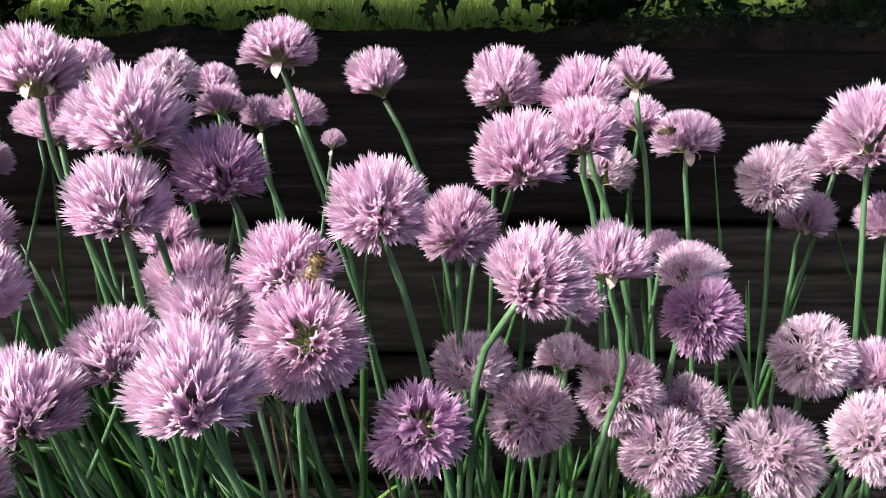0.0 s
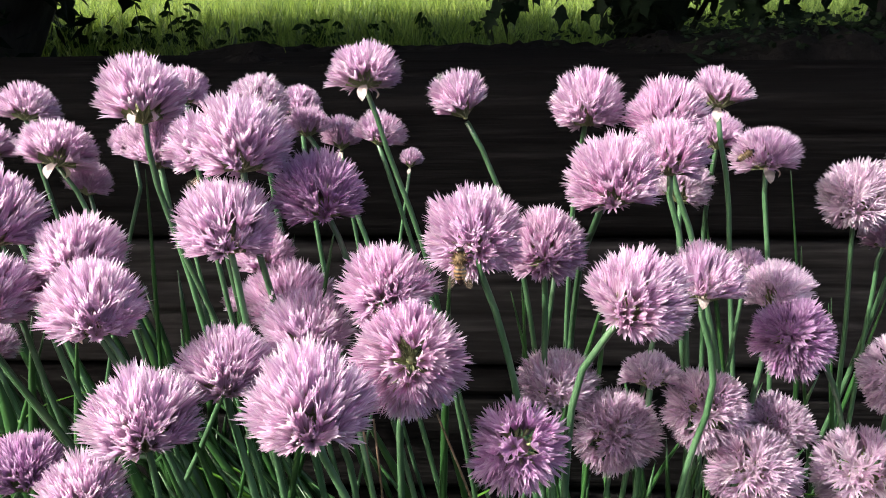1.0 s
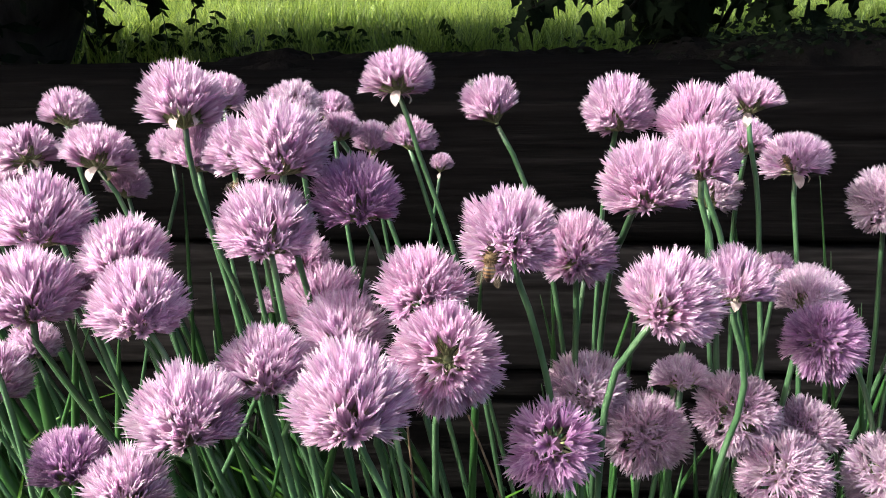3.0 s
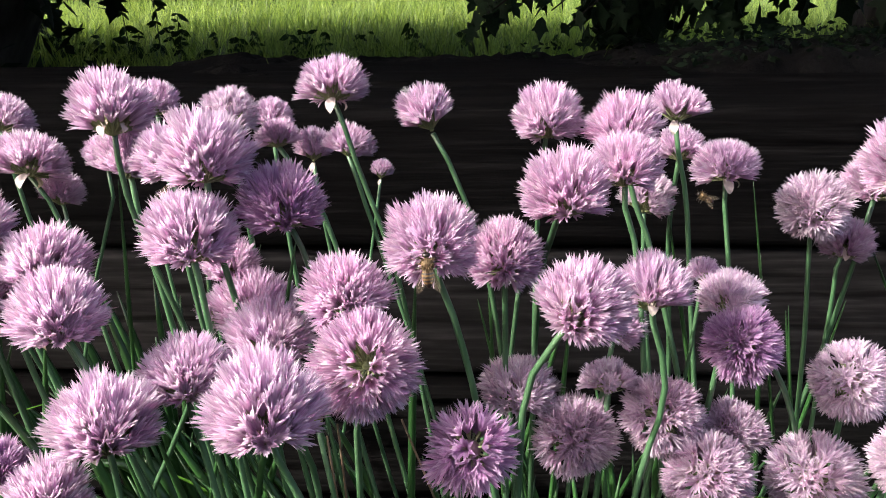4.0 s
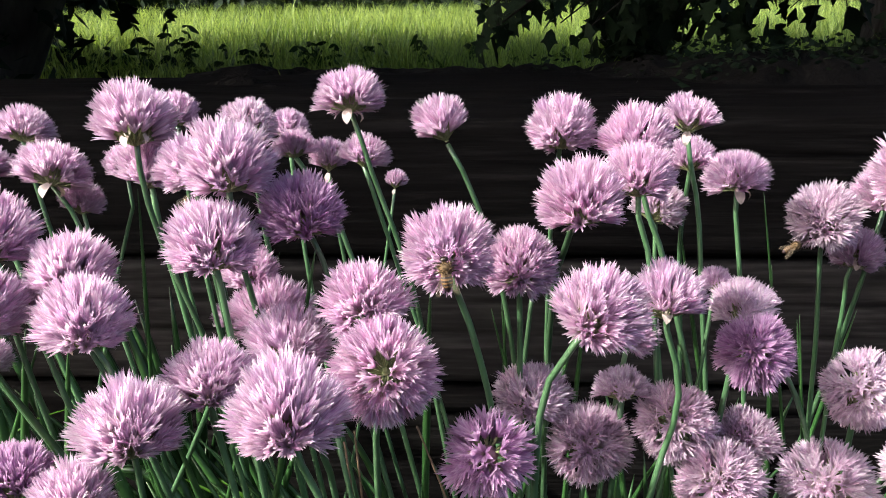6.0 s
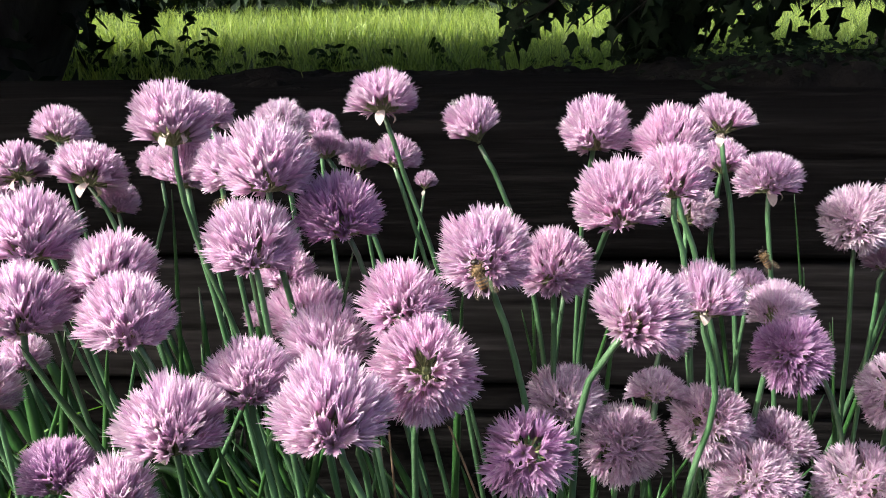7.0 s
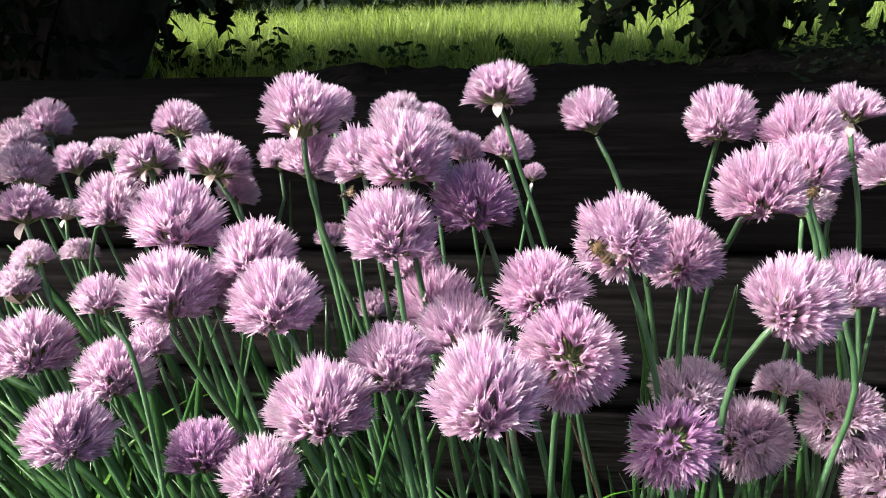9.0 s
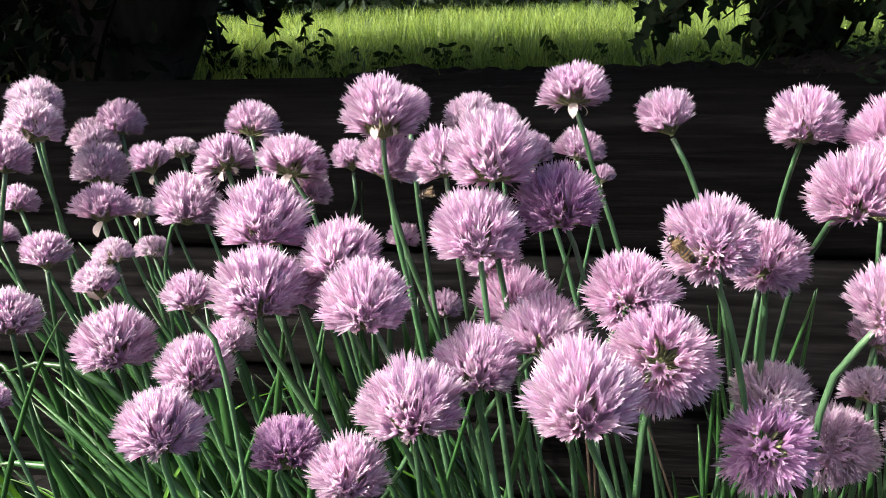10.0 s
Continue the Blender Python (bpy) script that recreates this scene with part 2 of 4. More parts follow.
# ---- timber wall ----
def timber(name, x0, x1, y0, y1, z0, z1, seed, parent, wood=WOOD, note=""):
    """A weathered squared beam with rounded edges, checks and splits along its length."""
    rng = np.random.default_rng(seed)
    prof = []
    r = 0.008
    for cy, cz, a0 in ((y0 + r, z0 + r, 180), (y1 - r, z0 + r, 270), (y1 - r, z1 - r, 0), (y0 + r, z1 - r, 90)):
        for i in range(4):
            a = radians(a0 + 30 * i)
            prof.append((cy + r * math.cos(a), cz + r * math.sin(a)))
    dense = []
    for (ya, za), (yb, zb) in zip(prof, prof[1:] + prof[:1]):
        steps = max(1, int(math.hypot(yb - ya, zb - za) / 0.004))
        dense += [(ya + (yb - ya) * i / steps, za + (zb - za) * i / steps) for i in range(steps)]
    n, m = len(dense), int((x1 - x0) / 0.02)
    cracks = [(z0 + (z1 - z0) * (0.08 + 0.84 * rng.random()), 0.0015 + 0.002 * rng.random(), 0.004 + 0.006 * rng.random(), rng.random() * 50, 0.10 + 0.3 * rng.random()) for _ in range(4)]
    verts = []
    for j in range(m + 1):
        x = x0 + (x1 - x0) * j / m
        for y, z in dense:
            d = 0.0008 * noise.noise((x * 6, z * 38, seed)) + 0.0006 * noise.noise((x * 16, z * 140, seed + 9)) + 0.006 * noise.noise((x * 1.3, 0, seed))
            if y < y0 + 0.004:
                for cz, cw, cd, ph, ln in cracks:
                    zz = cz + 0.006 * noise.noise((x * 2.2, ph, 1))
                    open_here = max(0.0, noise.noise((x * 1.6 + ph, ph, 5)) + ln)
                    d += cd * min(1, open_here * 2) * math.exp(-((z - zz) / cw) ** 2)
            top = 0.004 * noise.noise((x * 4, y * 30, seed + 3)) if z > z1 - 0.01 else 0.0
            verts.append((x, y + d, z + top))
    faces = [(j * n + i, j * n + (i + 1) % n, (j + 1) * n + (i + 1) % n, (j + 1) * n + i) for j in range(m) for i in range(n)]
    faces += [tuple(range(n))[::-1], tuple(m * n + i for i in range(n))]
    return child(name, mesh_of(name, verts, faces, wood), parent, None, note)


def build_wall():
    wall = tagged(new("timber_wall"), "stacked weathered grey-brown landscape timbers behind the flower bed", "retaining wall", kind="structure")
    # top and lower timbers carry their shade in the wood colour
    timber("timber", -2.2, 2.2, WALL_Y, WALL_Y + 0.15, 0.245, WALL_TOP, 11, wall, WOOD_SHADED, "top timber, its shade put into a darker wood colour")
    timber("timber", -2.2, 2.2, 0.79, 0.97, 0.20, 0.358, 53, wall, WOOD_SHADED, "top timber, its shade put into a darker wood colour")
    timber("timber", -2.2, 2.2, WALL_Y + 0.006, WALL_Y + 0.15, 0.126, 0.240, 23, wall)
    timber("timber", -2.2, 2.2, WALL_Y - 0.002, WALL_Y + 0.15, 0.008, 0.121, 37, wall, WOOD_SHADED, "lower timber, its shade put into a darker wood colour")
    timber("timber", -2.2, 2.2, WALL_Y + 0.003, WALL_Y + 0.15, -0.11, 0.003, 41, wall, WOOD_SHADED, "lower timber, its shade put into a darker wood colour")


build_wall()


def build_mound():
    """Loose dark earth heaped behind the timbers, rising to one side."""
    xs, ys = [-0.4 + 0.01 * i for i in range(260)], [0.80 + 0.01 * j for j in range(44)]
    verts = []
    for y in ys:
        for x in xs:
            rise = 0.350 + 0.021 * min(1.0, max(0.0, (x - 0.12) / 0.16)) + 0.014 * noise.noise((x * 9, y * 9, 4)) + 0.009 * noise.noise((x * 31, y * 31, 4)) + 0.006 * noise.noise((x * 70, y * 70, 4))
            fall = min(1.0, (y - 0.78) / 0.04, (1.24 - y) / 0.14)
            verts.append((x, y, rise * fall + 0.15 * (1 - fall)))
    n = len(xs)
    faces = [(j * n + i, j * n + i + 1, (j + 1) * n + i + 1, (j + 1) * n + i) for j in range(len(ys) - 1) for i in range(n - 1)]
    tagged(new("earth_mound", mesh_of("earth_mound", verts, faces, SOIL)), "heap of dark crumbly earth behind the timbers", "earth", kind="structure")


build_mound()


def build_sky_screen():
    """Closes the garden behind the viewer: an unseen wall added to cut sky light."""
    bm = bmesh.new()
    bmesh.ops.create_cube(bm, size=1.0)
    for v in bm.verts:
        v.co = (v.co.x * 16.0, v.co.y * 0.25 - 5.0, v.co.z * 2.6 + 1.25)
    bmesh.ops.bevel(bm, geom=list(bm.edges), offset=0.01, segments=2, affect="EDGES")
    me = bpy.data.meshes.new("wall_south")
    bm.to_mesh(me)
    bm.free()
    me.materials.append(plain("sky_screen_grey", [(0.3, (0.16, 0.155, 0.145)), (0.7, (0.26, 0.25, 0.235))], 30, 0.9, 0.4, 0.002))
    tagged(new("wall_south", me), "plain grey unseen wall added to block low sky light", "wall", kind="structure")


build_sky_screen()


# ---- chive flowers ----
def tepal(verts, faces, across, turn, flare, rng, curl, short=0.0):
    """One lance-shaped tepal of a floret that points up z: a bell below, a pointed tip that bends out by flare."""
    c, s = math.cos(turn), math.sin(turn)
    length = (0.53 - 0.13 * short) * (0.86 + 0.18 * rng.random())
    wide = 0.027 * (0.80 + 0.4 * rng.random())
    skew = (rng.random() - 0.5) * (0.06 + 0.5 * curl)
    flip = (0.03 + 0.35 * curl) * (rng.random() - 0.35)
    twist = (rng.random() - 0.5) * (0.3 + 2.2 * curl)
    bell = rng.random()
    k = len(verts)
    for f, w in ((0.0, 0.42), (0.30, 0.90), (0.60, 1.0), (0.86, 0.58), (1.0, 0.03)):
        out = 0.022 + (0.045 + 0.035 * bell) * math.sin(min(1.0, f * 1.6) * 1.57) + flare * f ** 1.7 + flip * f ** 5
        z = 0.46 + 0.12 * short + length * f * (1 - 0.35 * flare * f)
        cup = 0.022 * w * (1 - 0.5 * f)
        tw = twist * f
        for side, dip in ((-1, cup), (0, 0.0), (1, cup)):
            p, q = out - dip + side * wide * w * math.sin(tw), side * wide * w * math.cos(tw) + skew * f * f
            verts.append((p * c - q * s, p * s + q * c, z))
            across.append(abs(side))
    for i in range(4):
        for j in range(2):
            p = k + i * 3 + j
            faces.append((p, p + 1, p + 4, p + 3))


def floret_mesh(seed, petal, flare, curl=0.0, short=0.0):
    """A bell of tepals in two rings on a thin stalk, with a few stamens inside."""
    rng = np.random.default_rng(seed)
    verts, faces, across = [], [], []
    turn = rng.random() * 6.28
    for i in range(23):
        tepal(verts, faces, across, turn + 2.39996 * i + 0.3 * (rng.random() - 0.5), flare * (0.35 + 0.9 * ((i + 0.5) / 23) ** 0.6) * (0.85 + 0.3 * rng.random()), rng, curl, short)
    petals = len(faces)
    stalk = [([(0, 0, 0.02), (0.01, 0, 0.25), (0, 0, 0.45)], [0.012, 0.011, 0.030])]
    for i in range(3):
        a = turn + 2.1 * i
        stalk.append(([(0, 0, 0.46), (0.02 * math.cos(a), 0.02 * math.sin(a), 0.74)], [0.007, 0.006]))
    for path, radii in stalk:
        tv, tf = tube(path, radii, 4, False)
        k = len(verts)
        verts += tv
        across += [0.0] * len(tv)
        faces += [tuple(k + i for i in f) for f in tf]
    me = mesh_of("floret", verts, faces, [petal, PEDICEL], [0] * petals + [1] * (len(faces) - petals))
    me.attributes.new("across", "FLOAT", "POINT").data.foreach_set("value", across)
    return me


FLORETS = {key: [floret_mesh(100 * n + i, mat, flare * (1.0 + 1.5 * curl), curl, 1.0 if key in ("pale", "faded") else 0.0) for i, flare in enumerate((0.03, 0.05, 0.07, 0.085, 0.105, 0.14))]
           for n, (key, mat, curl) in enumerate((("", PETAL, 0.09), ("pale", PETAL_PALE, 0.18), ("deep", PETAL_DEEP_SHADED, 0.13), ("pink", PETAL_PINK, 0.09), ("faded", PETAL_FADED_SHADED, 0.18)))}


def core_mesh(petal, size):
    """The crowded middle of a head: packed floret bases above, green stalk bases below."""
    bm = bmesh.new()
    bmesh.ops.create_icosphere(bm, subdivisions=3, radius=size)
    for v in bm.verts:
        v.co *= 1 + 0.22 * noise.noise(v.co * 16)
        if v.co.z < 0:
            v.co.x, v.co.y = v.co.x * (1 + v.co.z * 2.4), v.co.y * (1 + v.co.z * 2.4)
            v.co.z *= 0.4
    for f in bm.faces:
        f.smooth, f.material_index = True, 1 if f.calc_center_median().z < 0.02 or size < 0.1 else 0
    me = bpy.data.meshes.new("flower_head")
    bm.to_mesh(me)
    bm.free()
    me.materials.append(petal)
    me.materials.append(PEDICEL)
    return me


CORES = {key: [core_mesh(mat, size) for size in (0.07, 0.15, 0.22)] for key, mat in (("", PETAL), ("pale", PETAL_PALE), ("deep", PETAL_DEEP_SHADED), ("pink", PETAL_PINK), ("faded", PETAL_FADED_SHADED))}


def bract_mesh(seed):
    """A dry papery bract, cupped and pointed, that hangs below the head."""
    rng = np.random.default_rng(seed)
    verts, faces = [], []
    rows, cols = 7, 5
    for i in range(rows):
        f = i / (rows - 1)
        w = 0.15 * math.sin(math.pi * (0.15 + 0.84 * f)) ** 0.8
        for j in range(cols):
            g = j / (cols - 1) * 2 - 1
            verts.append((0.10 + 0.28 * math.sin(f * 2.2) + 0.14 * g * g * w, g * w, -0.05 - 0.46 * f + 0.03 * noise.noise((f * 4, g * 3, seed))))
    for i in range(rows - 1):
        for j in range(cols - 1):
            k = i * cols + j
            faces.append((k, k + 1, k + cols + 1, k + cols))
    return mesh_of("bract", verts, faces, BRACT)


BRACTS = [bract_mesh(3), bract_mesh(8)]
LABELS = {"": "lilac-pink chive flower on a slender green stem", "bract": "lilac chive flower with a papery bract below its head",
          "pale": "pale faded pink chive flower on a green stem", "deep": "deep purple chive flower with broad ragged petals",
          "pink": "bright rose-pink chive flower on a green stem", "faded": "faded dusty-rose chive flower low in the clump, darkened for shade",
          "bent": "lilac-pink chive flower on a bent green stem", "open": "round pink chive flower with a parted green centre", "bud": "small half-opened lilac chive bud",
          "dark": "chive flower with shade put into its deep purple petals", "cup": "pale opening chive flower in a papery cup"}
made = []


def chive(x, y, z, radius, reach, lean, forward, base_x, base_y, kind="", via=None):
    """A chive flower: head at (x, y, z), radius in mm, florets out to reach degrees from its axis, which leans right and forward by degrees."""
    seed = len(made) + 1
    rng = np.random.default_rng(seed * 7)
    radius /= 1000
    half_open = reach < 70
    if half_open:
        radius, reach = radius * math.sin(radians(reach)), 94
    base = Vector((base_x, base_y, -0.012))
    head_at = Vector((x, y, z))
    thing = tagged(new("chive_flower"), LABELS[kind], "flower", "chive flowers")
    thing.location = base
    made.append(thing)
    axis = (Matrix.Rotation(radians(lean), 3, "Y") @ Matrix.Rotation(radians(forward), 3, "X")) @ Vector((0, 0, 1))
    turn = axis.to_track_quat("Z", "Y").to_matrix().to_4x4()
    # the stem, from the ground to the knob of the head
    down = head_at - base
    knee = head_at - Vector((axis.x * 0.5, axis.y * 0.5, max(0.6, axis.z))).normalized() * (0.30 if kind != "bent" else 0.10) * down.length
    mid = base.lerp(head_at, 0.55) * 0.5 + knee * 0.5
    end = head_at - axis * radius * 0.1
    path = [p - base for p in (glide([base] + [Vector(p) for p in via] + [end], 24) if via else bend(base, mid, end, 12))]
    thick = (0.00124 + 0.00036 * rng.random()) * min(1.0, 0.55 + radius / 0.034)
    sv, sf = tube(path, [thick * (1.18 - 0.28 * i / (len(path) - 1)) for i in range(len(path))], 8)
    child("stem", mesh_of("stem", sv, sf, STEM), thing)
    # heads of kind dark borrow the deep petals to stand for shade
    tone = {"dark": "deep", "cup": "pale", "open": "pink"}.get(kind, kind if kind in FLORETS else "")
    head = child("flower_head", CORES[tone][0 if half_open or kind == "open" else 1 if reach < 96 else 2], thing, Matrix.Translation(head_at - base) @ turn @ Matrix.Scale(radius, 4))
    # florets spread evenly over the cap
    count = int(19 + 58 * (1 - math.cos(radians(reach))) / 1.35 * min(1.0, 0.35 + radius / 0.03))
    broad = {"deep": 1.35, "pale": 0.88, "faded": 0.88, "open": 0.9}.get(kind, 1.0)
    count = int(count / broad ** (1.3 if broad > 1 else 1.0))
    meshes = FLORETS[tone]
    low = math.cos(radians(reach))
    low_centre = 0.62 if half_open else 0.15 if reach < 96 or forward > 40 else 0.42
    for i in range(count):
        cz = 1 - (1 - low) * (i + 0.5) / count
        th = math.acos(max(-1, min(1, cz))) + (rng.random() - 0.5) * 0.16
        ph = 2.39996 * i + (rng.random() - 0.5) * 0.5
        if (kind == "open" and th < 0.31) or (kind == "deep" and rng.random() < 0.22):
            continue
        d = Vector((math.sin(th) * math.cos(ph), math.sin(th) * math.sin(ph), math.cos(th)))
        size = ((0.91 + 0.13 * rng.random()) if kind != "deep" else (0.80 + 0.28 * rng.random())) * (1.0 if reach >= 130 else 1.06 - 0.05 * th if th < 1.2 else 1.0 - 0.27 * (th - 1.2))
        size *= 1.0 + 0.12 * noise.noise(d * 1.7 + Vector((seed * 3.1, 0, 0))) + 0.07 * noise.noise(d * 4.5 + Vector((0, seed * 2.3, 0)))
        out = d * size + Vector((0, 0, low_centre))
        spin = Matrix.Rotation(rng.random() * 6.28, 4, "Z")
        child("floret", meshes[0 if kind == "bud" else 2 + int(rng.random() * 4) % 4 if kind in ("pale", "faded", "deep") else int(rng.random() * 5.6) % 6], head, Matrix.Translation((0, 0, 0.0 if half_open else -low_centre)) @ out.to_track_quat("Z", "Y").to_matrix().to_4x4() @ spin @ Matrix.Diagonal(((0.35 + 0.65 * out.length) * broad, (0.35 + 0.65 * out.length) * broad, out.length, 1)))
    if kind in ("bract", "bent", "bud") or rng.random() < 0.12:
        side = turn.to_3x3().inverted() @ Vector((-0.5 + 0.5 * rng.random(), -1.0, 0.0))
        first = math.atan2(side.y, side.x)
        for i in range(2 if kind == "bract" else 1):
            child("bract", BRACTS[i], head, Matrix.Rotation(first + 1.5 * i, 4, "Z") @ Matrix.Translation((0, 0, -0.02)) @ Matrix.Diagonal((0.85, 0.85 - 0.1 * i, 0.95 - 0.2 * i, 1)), "dry papery white bract")
    if kind == "cup":
        for i in range(3):
            child("bract", BRACTS[i % 2], head, Matrix.Translation((0, 0, -0.12)) @ Matrix.Rotation(radians(120 * i + 20), 4, "Z") @ Matrix.Rotation(math.pi, 4, "X") @ Matrix.Diagonal((1.1, 2.0, 1.25, 1)), "papery white cup of the opened bud")
    return thing


def plant_flowers():
    global swaying
    chive(-0.172, 0.354, 0.399, 22.4, 96, -3, -24, -0.066, 0.354, "bract", via=[(-0.1527, 0.3540, 0.2996), (-0.1610, 0.3540, 0.3236), (-0.1689, 0.3540, 0.3539), (-0.1721, 0.3540, 0.3733), (-0.1722, 0.3540, 0.3934)])
    chive(-0.169, 0.400, 0.397, 13.0, 103, 15, -18, -0.105, 0.415)
    chive(-0.082, 0.421, 0.398, 21.6, 86, 0, -20, -0.002, 0.421, "bract", via=[(-0.0476, 0.4210, 0.2774), (-0.0518, 0.4210, 0.2983), (-0.0594, 0.4210, 0.3253), (-0.0666, 0.4210, 0.3466), (-0.0733, 0.4210, 0.3673), (-0.0784, 0.4210, 0.3865)])
    chive(-0.030, 0.419, 0.379, 22.3, 47, -18, -6, 0.044, 0.419, via=[(0.0054, 0.4190, 0.2642), (-0.0004, 0.4190, 0.2973), (-0.0066, 0.4190, 0.3241), (-0.0133, 0.4190, 0.3420), (-0.0201, 0.4190, 0.3595), (-0.0283, 0.4190, 0.3760)])
    chive(0.028, 0.382, 0.390, 19.5, 116, 0, -18, 0.031, 0.472, via=[(0.0286, 0.4520, 0.2338), (0.0277, 0.4357, 0.2927), (0.0270, 0.4193, 0.3352), (0.0274, 0.4030, 0.3614)])
    chive(0.063, 0.373, 0.386, 20.5, 113, 0, -18, 0.154, 0.373, "pink", via=[(0.0980, 0.3730, 0.2578), (0.0873, 0.3730, 0.2992), (0.0784, 0.3730, 0.3310), (0.0729, 0.3730, 0.3456), (0.0675, 0.3730, 0.3585)])
    chive(0.093, 0.400, 0.388, 17.4, 72, 5, -12, 0.139, 0.400, "bract", via=[(0.1146, 0.4000, 0.2349), (0.1084, 0.4000, 0.2863), (0.1041, 0.4000, 0.3249), (0.1014, 0.4000, 0.3466), (0.0972, 0.4000, 0.3646), (0.0926, 0.4000, 0.3822)])
    chive(0.111, 0.460, 0.359, 15.3, 98, 10, -18, 0.138, 0.501, via=[(0.1165, 0.4800, 0.2525), (0.1119, 0.4753, 0.2965), (0.1108, 0.4707, 0.3199), (0.1115, 0.4660, 0.3457)])
    chive(0.132, 0.440, 0.349, 21.0, 92, -8, -12, 0.171, 0.440, "bract", via=[(0.1487, 0.4400, 0.2170), (0.1396, 0.4400, 0.2908), (0.1371, 0.4400, 0.3082), (0.1343, 0.4400, 0.3253), (0.1318, 0.4400, 0.3436)])
    chive(0.179, 0.430, 0.333, 20.6, 135, 0, 24, 0.193, 0.430, "pale", via=[(0.1839, 0.4300, 0.2412), (0.1831, 0.4300, 0.2594), (0.1803, 0.4300, 0.2945), (0.1788, 0.4300, 0.3181)])
    chive(0.220, 0.450, 0.335, 23.8, 92, 0, -6, 0.157, 0.484)
    chive(0.211, 0.400, 0.364, 26.4, 122, -4, -4, 0.242, 0.400, via=[(0.2229, 0.4000, 0.2394), (0.2209, 0.4000, 0.2597), (0.2161, 0.4000, 0.3047), (0.2128, 0.4000, 0.3320), (0.2112, 0.4000, 0.3539)])
    chive(0.208, 0.450, 0.304, 18.2, 113, 10, -18, 0.202, 0.450, "bract", via=[(0.2040, 0.4500, 0.2352), (0.2042, 0.4500, 0.2503), (0.2051, 0.4500, 0.2725), (0.2045, 0.4500, 0.2905)])
    chive(0.239, 0.420, 0.312, 18.0, 116, 0, -18, 0.297, 0.462)
    chive(-0.112, 0.297, 0.391, 21.6, 114, -5, -18, -0.066, 0.332, via=[(-0.1063, 0.3070, 0.3149), (-0.1101, 0.3047, 0.3395), (-0.1116, 0.3023, 0.3504), (-0.1125, 0.3000, 0.3635)])
    chive(-0.138, 0.328, 0.384, 16.6, 116, -12, -18, -0.086, 0.343)
    chive(-0.175, 0.372, 0.373, 18.8, 103, 15, -18, -0.119, 0.372, via=[(-0.1679, 0.3720, 0.3088), (-0.1727, 0.3720, 0.3341), (-0.1746, 0.3720, 0.3555), (-0.1750, 0.3720, 0.3699)])
    chive(-0.209, 0.420, 0.359, 16.3, 47, -10, -6, -0.313, 0.420, via=[(-0.2261, 0.4200, 0.2921), (-0.2187, 0.4200, 0.3128), (-0.2117, 0.4200, 0.3330), (-0.2059, 0.4200, 0.3510)])
    chive(-0.137, 0.416, 0.387, 17.2, 100, 0, -18, -0.085, 0.431, "pale")
    chive(-0.128, 0.469, 0.377, 13.9, 98, 8, -18, -0.079, 0.484)
    chive(-0.118, 0.440, 0.368, 14.9, 80, -6, -12, -0.018, 0.440, via=[(-0.0815, 0.4400, 0.2804), (-0.0894, 0.4400, 0.3090), (-0.0989, 0.4400, 0.3367), (-0.1072, 0.4400, 0.3502)])
    chive(-0.109, 0.490, 0.347, 22.5, 38, 4, -6, -0.052, 0.540)
    chive(-0.080, 0.450, 0.361, 17.3, 82, 12, -12, 0.013, 0.450, via=[(-0.0487, 0.4500, 0.2500), (-0.0587, 0.4500, 0.2838), (-0.0682, 0.4500, 0.3180), (-0.0746, 0.4500, 0.3390), (-0.0778, 0.4500, 0.3536)])
    chive(-0.066, 0.480, 0.338, 12.6, 38, 10, -6, -0.139, 0.530, "bud")
    chive(-0.117, 0.285, 0.362, 21.5, 116, -5, -18, -0.080, 0.285, "bract", via=[(-0.1129, 0.2850, 0.3224), (-0.1142, 0.2850, 0.3324), (-0.1153, 0.2850, 0.3446), (-0.1157, 0.2850, 0.3570)])
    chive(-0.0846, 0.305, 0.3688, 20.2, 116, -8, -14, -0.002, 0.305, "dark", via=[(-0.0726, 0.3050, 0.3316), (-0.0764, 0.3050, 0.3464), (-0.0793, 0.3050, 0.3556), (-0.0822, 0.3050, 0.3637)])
    chive(-0.117, 0.330, 0.334, 15.2, 108, 0, -18, -0.317, 0.380)
    swaying = chive(-0.024, 0.291, 0.360, 20.2, 142, -5, -6, 0.047, 0.291, via=[(-0.0075, 0.2910, 0.2933), (-0.0111, 0.2910, 0.3095), (-0.0157, 0.2910, 0.3273), (-0.0216, 0.2910, 0.3440)])
    chive(0.006, 0.334, 0.339, 18.7, 138, 0, -6, 0.011, 0.334, "pink", via=[(0.0072, 0.3340, 0.2883), (0.0069, 0.3340, 0.3141), (0.0063, 0.3340, 0.3280)])
    chive(0.017, 0.400, 0.305, 13.5, 108, 10, -18, -0.011, 0.450, "pale")
    chive(0.029, 0.298, 0.376, 20.5, 116, -5, -18, 0.025, 0.410, "pink", via=[(0.0245, 0.3880, 0.2582), (0.0245, 0.3722, 0.2980), (0.0252, 0.3565, 0.3261), (0.0268, 0.3407, 0.3420), (0.0287, 0.3250, 0.3588)])
    chive(0.059, 0.341, 0.376, 18.4, 112, 5, -18, 0.096, 0.341, "pink", via=[(0.0736, 0.3410, 0.2730), (0.0701, 0.3410, 0.3083), (0.0655, 0.3410, 0.3404), (0.0610, 0.3410, 0.3552), (0.0574, 0.3410, 0.3670)])
    chive(0.093, 0.460, 0.329, 18.5, 103, 25, -18, 0.157, 0.510, "pale")
